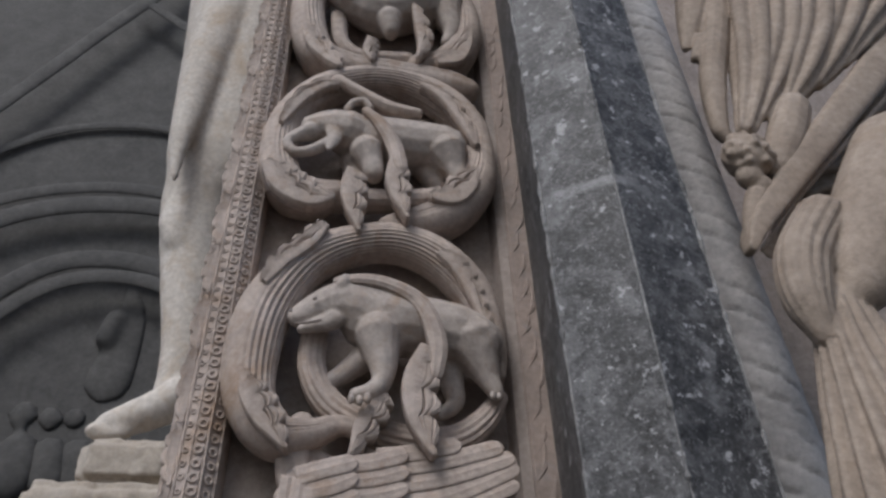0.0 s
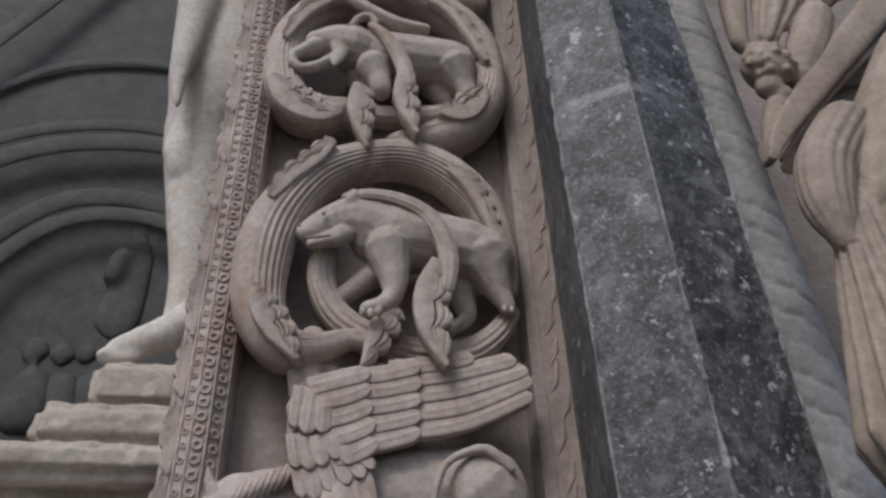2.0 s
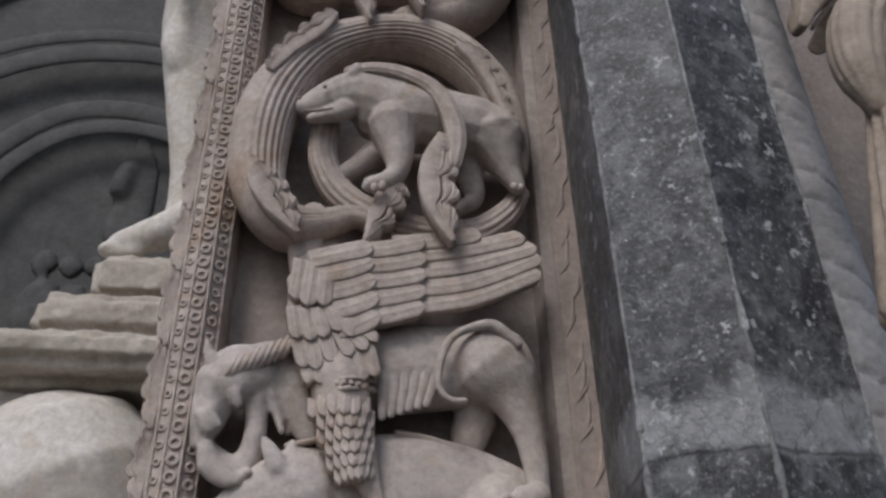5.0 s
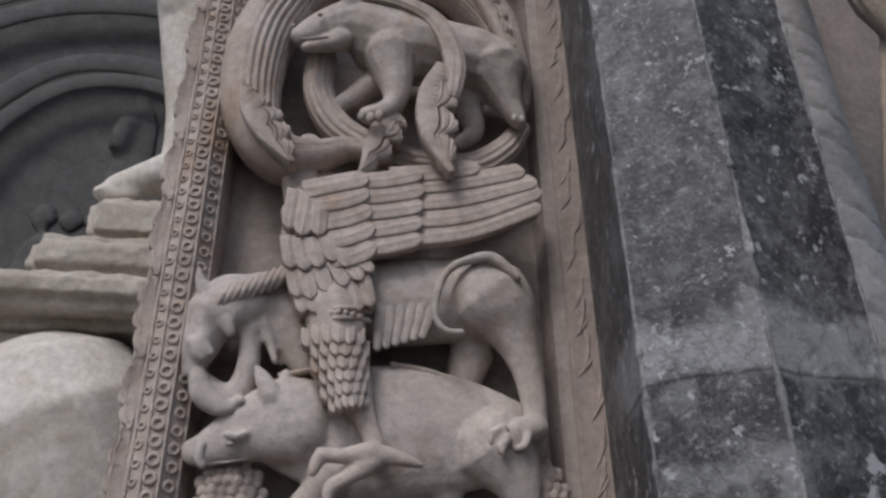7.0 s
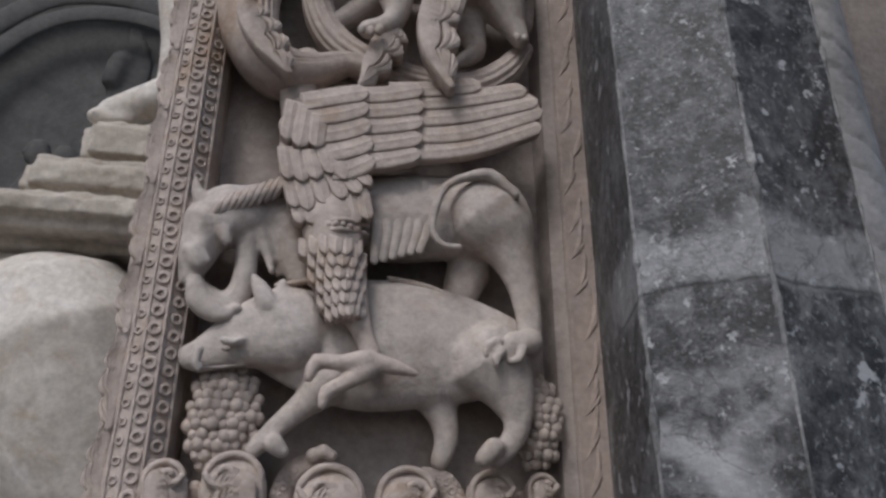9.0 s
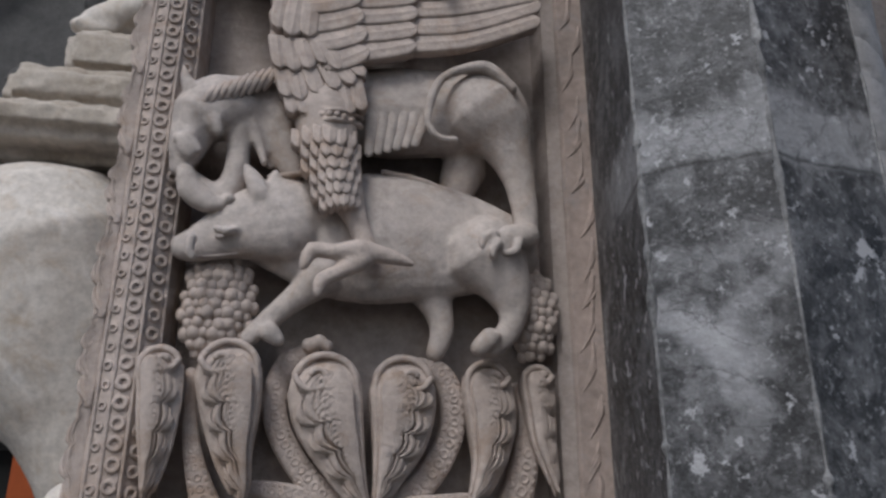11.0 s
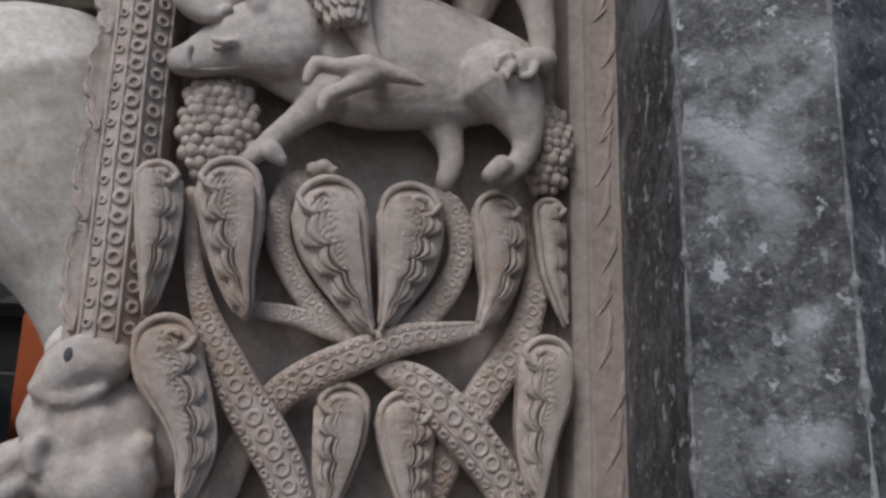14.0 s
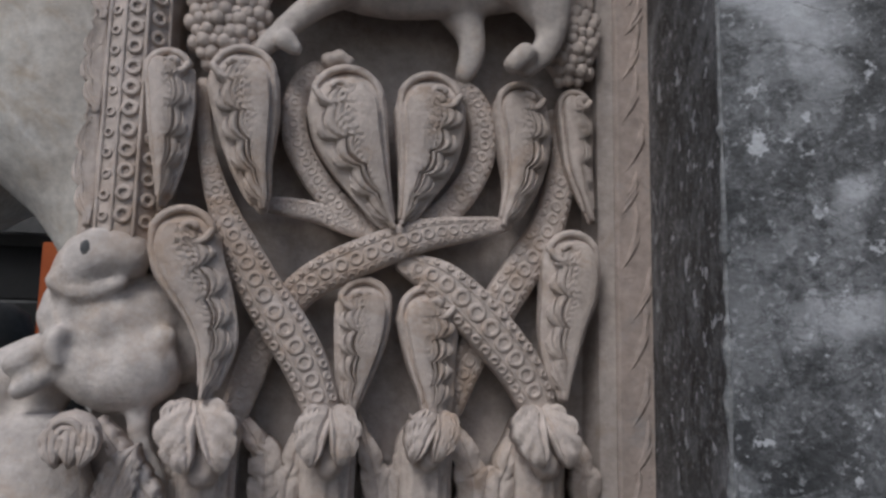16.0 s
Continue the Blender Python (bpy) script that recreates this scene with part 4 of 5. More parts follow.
scale_rows([(0.009, 1.102, 2.233, 0.0000), (0.083, 1.102, 2.236, 0.0000), (0.044, 1.102, 2.144, 0.0000), (0.087, 1.102, 2.153, 0.0000)], 6, 6, 0.0095, 0.016, leg)

boar = thing("boar_relief", "limestone relief of a boar pressed under a griffin", "relief carving")
bm = bmesh.new()
tube(bm, [(-0.020, 1.178, 2.132, 0.0596), (0.033, 1.178, 2.127, 0.0800), (0.095, 1.178, 2.124, 0.0931), (0.165, 1.178, 2.127, 0.0910), (0.237, 1.178, 2.124, 0.0777), (0.298, 1.178, 2.119, 0.0591)], flat=0.42, seg=22)
tube(bm, [(-0.005, 1.158, 2.133, 0.0602), (-0.048, 1.158, 2.122, 0.0476), (-0.075, 1.158, 2.110, 0.0369), (-0.097, 1.158, 2.098, 0.0278), (-0.112, 1.158, 2.091, 0.0233), (-0.124, 1.158, 2.088, 0.0188)], flat=0.6, seg=18, square=0.85)
tube(bm, [(-0.110, 1.122, 2.089, 0.007), (-0.112, 1.122, 2.073, 0.007), (-0.107, 1.122, 2.064, 0.006)], seg=8)
tube(bm, [(-0.083, 1.125, 2.104, 0.006), (-0.072, 1.125, 2.100, 0.007), (-0.062, 1.125, 2.104, 0.005)], seg=8)
tube(bm, [(0.270, 1.140, 1.984, 0.014), (0.255, 1.140, 1.969, 0.012)], flat=0.9)
tube(bm, [(-0.009, 1.150, 1.981, 0.013), (0.002, 1.150, 1.971, 0.009)], flat=0.9)
tube(bm, [(0.271, 1.152, 2.101, 0.0587), (0.297, 1.152, 2.055, 0.0350), (0.305, 1.152, 2.018, 0.0203), (0.296, 1.152, 1.994, 0.0163), (0.274, 1.152, 1.972, 0.0139)], flat=0.7, seg=16)
tube(bm, [(0.196, 1.190, 2.067, 0.0358), (0.211, 1.190, 2.029, 0.0208), (0.216, 1.190, 1.999, 0.0167), (0.206, 1.190, 1.971, 0.0128)], flat=0.8)
tube(bm, [(0.052, 1.165, 2.062, 0.0297), (0.022, 1.165, 2.033, 0.0183), (-0.011, 1.165, 2.001, 0.0143), (-0.035, 1.165, 1.975, 0.0120)], flat=0.8)
tube(bm, [(-0.034, 1.130, 2.158, 0.014), (-0.047, 1.130, 2.181, 0.011), (-0.055, 1.130, 2.194, 0.005)], flat=0.6)
tube(bm, [(-0.019, 1.140, 2.171, 0.010), (-0.017, 1.140, 2.191, 0.007)], flat=0.6)
melt("body", bm, CLEAN, boar, "smooth heavy body with snout and hooves", voxel=0.0036, soft=4, rough=0.0007)
bm = bmesh.new()
tube(bm, [(-0.025, 1.155, 2.192, 0.004), (0.027, 1.155, 2.204, 0.005)], seg=6)
part("bristle_ridge", bm, LIME, boar)
bm = bmesh.new()
tube(bm, [(0.129, 1.165, 2.217, 0.005), (0.186, 1.165, 2.206, 0.006), (0.243, 1.165, 2.181, 0.006), (0.300, 1.165, 2.147, 0.005)], seg=8, flutes=3, groove=0.3)
part("bristle_ridge", bm, LIME, boar)
bm = bmesh.new()
tube(bm, [(-0.109, 1.137, 2.068, 0.002), (-0.083, 1.137, 2.071, 0.002), (-0.056, 1.137, 2.076, 0.001)], seg=6)
ball(bm, *[(-0.077, 1.119, 2.090, 0.001)][0][:3], 0.006, 0.004, 0.0035)
part("mouth_line", bm, SLAB, boar)

random.seed(5)
for (x, y, z, r), rx, rz, num in (([(-0.076, 1.192, 2.016, 0.001)][0], 0.046, 0.066, 90), ([(0.340, 1.198, 2.030, 0.001)][0], 0.034, 0.064, 70)):
    grapes = thing("grape_cluster", "carved limestone bunch of round grapes", "relief carving", "grape bunches")
    bm = bmesh.new()
    ball(bm, x, y + 0.01, z, rx * 0.85, 0.03, rz * 0.9)
    part("core", bm, LIME, grapes)
    bm = bmesh.new()
    ball(bm, 0, 0, 0, 1.0, sub=2)
    berry = part("grape", bm, LIME, grapes)
    first = True
    for i in range(11):
        v = 2 * (i + 0.5) / 11 - 1
        w = math.sqrt(max(0.05, 1 - (v * 0.93) ** 2))
        n = max(3, int(w * rx / 0.0056))
        for j in range(n):
            u = 2 * (j + 0.5 * (i % 2) + 0.25) / n - 1
            g = berry if first else new("grape", berry.data)
            first, g.parent = False, grapes
            k = 0.0088 * random.uniform(0.8, 1.15)
            g.location = (x + rx * w * u + random.uniform(-1, 1) * 0.002, y - 0.030 * math.sqrt(max(0, 1 - (u * 0.9) ** 2)) * w, z + rz * v + random.uniform(-1, 1) * 0.002)
            g.scale = (k, k, k * 1.1)

# ---- interlaced foliage ----
foliage = thing("foliage_interlace", "limestone relief of interlaced beaded straps and acanthus leaves", "relief carving")
for pts, sb in (([(0.046, 1.195, 1.970, 0.0083), (0.018, 1.195, 1.956, 0.0137), (0.003, 1.195, 1.921, 0.0149), (0.005, 1.195, 1.879, 0.0155), (0.023, 1.195, 1.842, 0.0154), (0.048, 1.195, 1.810, 0.0154), (0.082, 1.195, 1.781, 0.0148), (0.122, 1.195, 1.763, 0.0121)], True),
                ([(-0.030, 1.192, 1.798, 0.0085), (0.001, 1.192, 1.795, 0.0112), (0.034, 1.192, 1.790, 0.0119), (0.068, 1.192, 1.778, 0.0120), (0.101, 1.192, 1.769, 0.0107)], True),
                ([(0.186, 1.195, 1.958, 0.0070), (0.215, 1.195, 1.945, 0.0141), (0.231, 1.195, 1.908, 0.0162), (0.228, 1.195, 1.865, 0.0167), (0.210, 1.195, 1.827, 0.0173), (0.186, 1.195, 1.798, 0.0171), (0.155, 1.195, 1.776, 0.0149), (0.122, 1.195, 1.759, 0.0121)], True),
                ([(0.322, 1.205, 1.932, 0.0072), (0.334, 1.205, 1.889, 0.0115), (0.332, 1.205, 1.844, 0.0172), (0.319, 1.205, 1.793, 0.0205), (0.295, 1.205, 1.750, 0.0231), (0.265, 1.205, 1.703, 0.0235), (0.229, 1.205, 1.644, 0.0211), (0.212, 1.205, 1.611, 0.0202), (0.196, 1.205, 1.568, 0.0174)], True),
                ([(0.258, 1.188, 1.786, 0.0089), (0.212, 1.182, 1.777, 0.0149), (0.167, 1.178, 1.769, 0.0187), (0.127, 1.176, 1.756, 0.0204), (0.088, 1.178, 1.739, 0.0216), (0.050, 1.184, 1.721, 0.0215), (0.013, 1.200, 1.694, 0.0203), (-0.023, 1.207, 1.636, 0.0189), (-0.038, 1.205, 1.594, 0.0180), (-0.049, 1.200, 1.560, 0.0158)], True),
                ([(-0.100, 1.176, 1.931, 0.0072), (-0.094, 1.176, 1.868, 0.0090), (-0.086, 1.176, 1.829, 0.0116), (-0.070, 1.176, 1.784, 0.0160), (-0.048, 1.176, 1.740, 0.0210), (-0.024, 1.176, 1.696, 0.0247), (0.003, 1.176, 1.656, 0.0266), (0.027, 1.176, 1.616, 0.0253), (0.045, 1.176, 1.572, 0.0214)], True),
                ([(0.138, 1.182, 1.733, 0.0132), (0.175, 1.182, 1.716, 0.0239), (0.210, 1.182, 1.687, 0.0286), (0.244, 1.182, 1.652, 0.0286), (0.276, 1.182, 1.613, 0.0266), (0.296, 1.182, 1.574, 0.0226)], True)):
    strap(pts, foliage, "flat strap with drilled rings", sb)
for pts, lob, sd in (([(-0.133, 1.152, 1.931, 0.0265), (-0.130, 1.152, 1.904, 0.0257), (-0.129, 1.152, 1.872, 0.0231), (-0.128, 1.152, 1.840, 0.0180), (-0.129, 1.152, 1.808, 0.0105), (-0.132, 1.152, 1.780, 0.0037)], 5, 1),
                         ([(-0.054, 1.160, 1.931, 0.0400), (-0.049, 1.160, 1.899, 0.0373), (-0.045, 1.160, 1.867, 0.0307), (-0.040, 1.160, 1.834, 0.0223), (-0.032, 1.160, 1.805, 0.0146), (-0.026, 1.160, 1.785, 0.0063)], 5, -1),
                         ([(0.063, 1.174, 1.915, 0.0468), (0.069, 1.174, 1.883, 0.0446), (0.081, 1.174, 1.850, 0.0358), (0.095, 1.174, 1.817, 0.0238), (0.108, 1.174, 1.789, 0.0132), (0.121, 1.174, 1.770, 0.0046)], 5, -1),
                         ([(0.161, 1.174, 1.919, 0.0422), (0.162, 1.174, 1.887, 0.0406), (0.157, 1.174, 1.852, 0.0336), (0.147, 1.174, 1.820, 0.0220), (0.139, 1.174, 1.794, 0.0119), (0.131, 1.174, 1.775, 0.0040)], 6, 1),
                         ([(0.273, 1.180, 1.927, 0.0328), (0.278, 1.180, 1.895, 0.0334), (0.278, 1.180, 1.859, 0.0277), (0.273, 1.180, 1.828, 0.0199), (0.263, 1.180, 1.801, 0.0130), (0.252, 1.180, 1.781, 0.0054)], 5, 1),
                         ([(0.345, 1.188, 1.936, 0.0221), (0.348, 1.188, 1.893, 0.0199), (0.351, 1.188, 1.857, 0.0162), (0.359, 1.188, 1.825, 0.0099), (0.366, 1.188, 1.794, 0.0035)], 5, 1),
                         ([(-0.106, 1.150, 1.745, 0.0379), (-0.100, 1.150, 1.721, 0.0372), (-0.086, 1.150, 1.694, 0.0316), (-0.074, 1.150, 1.666, 0.0261), (-0.067, 1.150, 1.636, 0.0211), (-0.070, 1.150, 1.606, 0.0132), (-0.076, 1.150, 1.580, 0.0060)], 6, 1),
                         ([(0.091, 1.185, 1.682, 0.0327), (0.089, 1.185, 1.648, 0.0305), (0.084, 1.185, 1.616, 0.0239), (0.079, 1.185, 1.588, 0.0167), (0.076, 1.185, 1.564, 0.0102)], 5, -1),
                         ([(0.164, 1.185, 1.673, 0.0357), (0.167, 1.185, 1.645, 0.0329), (0.170, 1.185, 1.616, 0.0269), (0.175, 1.185, 1.591, 0.0216), (0.178, 1.185, 1.565, 0.0176)], 5, 1),
                         ([(0.338, 1.182, 1.743, 0.0364), (0.338, 1.182, 1.708, 0.0355), (0.329, 1.182, 1.667, 0.0292), (0.325, 1.182, 1.633, 0.0229), (0.325, 1.182, 1.606, 0.0148), (0.327, 1.182, 1.579, 0.0053)], 5, -1)):
    teardrop(pts, foliage, lob, sd)
ball_pts = [(0.040, 1.185, 1.974, 0.010), (0.053, 1.185, 1.979, 0.010), (0.064, 1.185, 1.974, 0.008)]
bm = bmesh.new()
for q in ball_pts:
    ball(bm, *q[:3], q[3])
melt("knob", bm, LIME, foliage, voxel=0.003, soft=2)

# ---- row of leaf buds on fluted stalks below ----
buds = [(-0.075, 1.165, 1.539, 0.042), (0.055, 1.165, 1.539, 0.036), (0.166, 1.165, 1.538, 0.030), (0.301, 1.165, 1.538, 0.038)]
for n, (x, y, z, r) in enumerate(buds):
    bud = thing("leaf_bud", "limestone acanthus bud curling over a fluted stalk", "relief carving", "acanthus buds")
    bm = bmesh.new()
    ball(bm, x, y + 0.015, z, r * 0.95, r * 0.75, r * 0.95)
    tube(bm, [(x, y + 0.01, z - r * 0.3, r * 0.75), (x, y - 0.005, z - r * 0.85, r * 0.45)])
    core = melt("bud", bm, LIME, bud, voxel=0.004, soft=2, rough=0.004)
    lean = (-0.25, 0.1, 0.45, -0.35)[n]
    for u, w in ((-0.5, 0.52), (0.42, 0.5)):
        bm = bmesh.new()
        leaf(bm, [(x + (u * 0.5 + lean) * r * 0.8, y - 0.25 * r, z + 0.9 * r, r * w * 0.6), (x + (u * 1.05 + lean * 0.3) * r, y - 0.62 * r, z + 0.2 * r, r * w), (x + (u * 0.9 - lean * 0.5) * r, y - 0.66 * r, z - 0.85 * r, r * w * 0.5)], lobes=4, height=0.011, skirt=0.03, cuts=0.2, one_side=1 if u > 0 else -1)
        part("leaf", bm, LIME, core)
    bm = bmesh.new()
    tube(bm, [(x, y + 0.035, z - r * 0.5, 0.034), (x, y + 0.035, z - 0.1, 0.032), (x, y + 0.03, z - 0.28, 0.032)], seg=40, flutes=13, groove=0.18, step=0.03)
    part("stalk", bm, LIME, bud)
for pts in ([(-0.012, 1.200, 1.499, 0.019), (-0.021, 1.200, 1.524, 0.013), (-0.039, 1.200, 1.552, 0.011), (-0.055, 1.200, 1.566, 0.007)], [(0.011, 1.200, 1.467, 0.018), (0.019, 1.200, 1.505, 0.016), (0.025, 1.200, 1.542, 0.011), (0.029, 1.200, 1.564, 0.005)], [(0.114, 1.200, 1.466, 0.019), (0.108, 1.200, 1.498, 0.016), (0.097, 1.200, 1.533, 0.011), (0.090, 1.200, 1.561, 0.005)],
            [(0.138, 1.200, 1.465, 0.018), (0.142, 1.200, 1.498, 0.015), (0.149, 1.200, 1.529, 0.009), (0.152, 1.200, 1.558, 0.005)], [(0.224, 1.200, 1.464, 0.021), (0.219, 1.200, 1.497, 0.019), (0.207, 1.200, 1.533, 0.014), (0.195, 1.200, 1.563, 0.005)], [(0.254, 1.200, 1.464, 0.018), (0.262, 1.200, 1.497, 0.015), (0.271, 1.200, 1.529, 0.010), (0.277, 1.200, 1.555, 0.006)],
            [(0.361, 1.200, 1.462, 0.019), (0.358, 1.200, 1.496, 0.016), (0.347, 1.200, 1.529, 0.011), (0.341, 1.200, 1.559, 0.006)], [(-0.113, 1.200, 1.469, 0.016), (-0.111, 1.200, 1.494, 0.014), (-0.109, 1.200, 1.524, 0.010), (-0.106, 1.200, 1.548, 0.005)]):
    bm = bmesh.new()
    x, y, z, r = pts[0]
    leaf(bm, [(x, y, z - 0.16, r), *pts], lobes=7, height=0.012, skirt=0.03)
    tagged(finish("acanthus_leaf", bm, LIME), "upright carved limestone acanthus leaf between the buds", "relief carving", "acanthus leaves")

# ---- statue on its pedestal beside the jamb ----
bm = bmesh.new()
tube(bm, [(-0.276, 1.990, 5.822, 0.4689), (-0.318, 1.990, 5.174, 0.3802), (-0.349, 1.990, 4.650, 0.2990), (-0.372, 1.990, 4.284, 0.2462), (-0.389, 1.990, 3.968, 0.2028), (-0.435, 1.990, 3.767, 0.1325), (-0.429, 1.990, 3.590, 0.1026), (-0.410, 1.990, 3.406, 0.0838), (-0.392, 1.990, 3.239, 0.0665), (-0.389, 1.990, 3.121, 0.0578), (-0.400, 1.990, 3.046, 0.0484)], flat=0.85, seg=24, step=0.03)
tube(bm, [(-0.481, 1.930, 3.719, 0.0566), (-0.483, 1.930, 3.650, 0.0593), (-0.467, 1.930, 3.579, 0.0474)], flat=0.7, seg=16, step=0.03)
tube(bm, [(-0.420, 2.020, 3.567, 0.0637), (-0.406, 2.020, 3.451, 0.0656), (-0.401, 2.020, 3.341, 0.0496)], flat=0.8, seg=16, step=0.03)
tube(bm, [(-0.351, 1.940, 3.035, 0.061), (-0.418, 1.940, 2.989, 0.053), (-0.484, 1.940, 2.954, 0.046), (-0.530, 1.940, 2.935, 0.037)], flat=0.9, seg=14, step=0.03)
for q in [(-0.557, 1.930, 2.909, 0.022), (-0.535, 1.930, 2.900, 0.020), (-0.513, 1.930, 2.898, 0.018), (-0.494, 1.930, 2.901, 0.017), (-0.476, 1.930, 2.905, 0.015)]:
    ball(bm, q[0], q[1], q[2], q[3] * 1.3, q[3] * 1.5, q[3])
tube(bm, [(-0.450, 1.800, 5.195, 0.1304), (-0.460, 1.800, 4.746, 0.1102), (-0.487, 1.800, 4.433, 0.0902), (-0.501, 1.800, 4.192, 0.0691), (-0.508, 1.800, 3.991, 0.0465), (-0.509, 1.800, 3.850, 0.0281), (-0.496, 1.800, 3.733, 0.0127)], flat=0.8, seg=16, step=0.03)
tube(bm, [(-0.543, 1.800, 4.421, 0.0277), (-0.539, 1.800, 4.300, 0.0229), (-0.527, 1.800, 4.187, 0.0162)], flat=0.8, seg=10, step=0.03)
tube(bm, [(-0.577, 1.900, 4.905, 0.069), (-0.567, 1.900, 4.739, 0.046)], flat=0.85, seg=12)
tube(bm, [(-0.387, 2.100, 5.269, 0.266), (-0.381, 2.100, 4.432, 0.196), (-0.337, 2.100, 3.813, 0.128), (-0.286, 2.100, 3.332, 0.095), (-0.264, 2.100, 3.129, 0.081)], flat=0.9, seg=18, step=0.03)
tagged(melt("nude_statue", bm, PALE, voxel=0.009, soft=12, rough=0.0015), "pale worn marble statue with bare legs on a pedestal", "statue")

for (x0, y, z1), (x1, z0), name in ((([(-0.559, 1.840, 2.865, 0.000)][0][:3]), (0, [(-0.525, 1.840, 2.751, 0.000)][0][2]), "rounded limestone footing under the statue"),
                                   (([(-0.656, 1.800, 2.733, 0.000)][0][:3]), (0, [(-0.633, 1.800, 2.637, 0.000)][0][2]), "stepped limestone pedestal block"),
                                   (([(-0.869, 1.750, 2.617, 0.000)][0][:3]), (0, [(-0.554, 1.750, 2.543, 0.000)][0][2]), "chipped limestone ledge above the lion"),
                                   (([(-0.889, 1.820, 2.594, 0.000)][0][:3]), (0, [(-0.567, 1.820, 2.521, 0.000)][0][2]), "shaded limestone moulding under the ledge")):
    bm = bmesh.new()
    box(bm, x0, -0.235, y, 2.6, z0 - 0.02, z1, bevel=0.026)
    tagged(melt("pedestal_block", bm, PALE2, voxel=0.007, soft=7, rough=0.006), name, "pedestal", "pedestal blocks")

# ---- lion below the ledge ----
bm = bmesh.new()
tube(bm, [(-1.086, 1.950, 2.186, 0.397), (-0.862, 1.950, 2.221, 0.391), (-0.643, 1.950, 2.244, 0.357), (-0.499, 1.950, 2.226, 0.300), (-0.396, 1.950, 2.180, 0.222)], flat=0.9, seg=28, step=0.05)
tube(bm, [(-0.475, 1.720, 2.223, 0.231), (-0.405, 1.720, 2.074, 0.193), (-0.338, 1.720, 1.941, 0.143), (-0.302, 1.720, 1.821, 0.107), (-0.270, 1.720, 1.716, 0.085)], flat=0.9, seg=18, step=0.03)
tube(bm, [(-0.300, 1.550, 1.781, 0.058), (-0.262, 1.550, 1.712, 0.086), (-0.236, 1.550, 1.643, 0.095), (-0.241, 1.550, 1.591, 0.076)], flat=0.9, seg=18)
tagged(reseat(melt("lion_statue", bm, PALE, voxel=0.008, soft=8, rough=0.0015), 1.12, Vector((0.03, 0.159, 1.836))), "smooth pale marble body of a crouching lion", "statue")
bm = bmesh.new()
tube(bm, [(-0.116, 1.230, 1.635, 0.049), (-0.141, 1.230, 1.641, 0.078), (-0.173, 1.230, 1.647, 0.083), (-0.202, 1.230, 1.666, 0.065), (-0.217, 1.230, 1.704, 0.047), (-0.219, 1.230, 1.730, 0.037)], flat=0.85, seg=20)
tube(bm, [(-0.147, 1.180, 1.610, 0.047), (-0.176, 1.180, 1.604, 0.044), (-0.205, 1.180, 1.615, 0.038), (-0.225, 1.180, 1.639, 0.024), (-0.226, 1.180, 1.660, 0.019)], flat=0.9, seg=16)
tube(bm, [(-0.168, 1.170, 1.730, 0.028), (-0.194, 1.170, 1.730, 0.032), (-0.213, 1.170, 1.714, 0.030), (-0.224, 1.170, 1.693, 0.022), (-0.225, 1.170, 1.681, 0.013)], flat=0.9, seg=16)
tube(bm, [(-0.216, 1.220, 1.608, 0.035), (-0.252, 1.220, 1.614, 0.034), (-0.280, 1.220, 1.601, 0.036), (-0.307, 1.220, 1.583, 0.036)], flat=0.9, seg=16)
tube(bm, [(-0.257, 1.220, 1.577, 0.030), (-0.288, 1.220, 1.567, 0.029), (-0.310, 1.220, 1.552, 0.026)], flat=0.9, seg=14)
tube(bm, [(-0.224, 1.150, 1.644, 0.011), (-0.228, 1.150, 1.633, 0.012), (-0.224, 1.150, 1.616, 0.009)], seg=10)
for q in [(-0.183, 1.200, 1.640, 0.071), (-0.206, 1.200, 1.664, 0.058), (-0.206, 1.200, 1.627, 0.045)]:
    ball(bm, q[0], q[1], q[2], q[3], q[3] * 0.75, q[3])
tube(bm, [(-0.142, 1.170, 1.598, 0.017), (-0.145, 1.170, 1.563, 0.013), (-0.140, 1.170, 1.528, 0.011), (-0.123, 1.170, 1.493, 0.012)], flat=0.9)
tube(bm, [(-0.251, 1.190, 1.520, 0.049), (-0.253, 1.190, 1.474, 0.067), (-0.255, 1.190, 1.428, 0.078)], flat=0.8, seg=18)
for pts in [[(-0.222, 1.162, 1.676, 0.0078), (-0.219, 1.162, 1.652, 0.0072), (-0.201, 1.162, 1.635, 0.0072), (-0.173, 1.162, 1.628, 0.0078), (-0.152, 1.162, 1.638, 0.0060)], [(-0.235, 1.157, 1.700, 0.0107), (-0.216, 1.157, 1.687, 0.0107), (-0.189, 1.157, 1.690, 0.0084), (-0.168, 1.157, 1.699, 0.0060)], [(-0.187, 1.152, 1.659, 0.0071), (-0.182, 1.152, 1.647, 0.0071)], [(-0.208, 1.160, 1.666, 0.0054), (-0.190, 1.160, 1.672, 0.0054), (-0.170, 1.160, 1.663, 0.0054), (-0.162, 1.160, 1.646, 0.0048)], [(-0.161, 1.167, 1.595, 0.0084), (-0.136, 1.167, 1.613, 0.0121), (-0.122, 1.167, 1.644, 0.0134)], [(-0.270, 1.162, 1.611, 0.0129), (-0.249, 1.162, 1.624, 0.0141), (-0.233, 1.162, 1.641, 0.0095)], [(-0.262, 1.162, 1.586, 0.0117), (-0.241, 1.162, 1.599, 0.0129), (-0.227, 1.162, 1.612, 0.0083)]]:
    tube(bm, pts, seg=10)
tagged(melt("beast_head", bm, CLEAN, voxel=0.004, soft=8, rough=0.0016), "pale worn stone beast head gripping the jamb", "statue")
# a dark ball stands in for the shade inside a drilled hole
bm = bmesh.new()
(x, y, z, r) = [(-0.203, 1.128, 1.732, 0.006)][0]
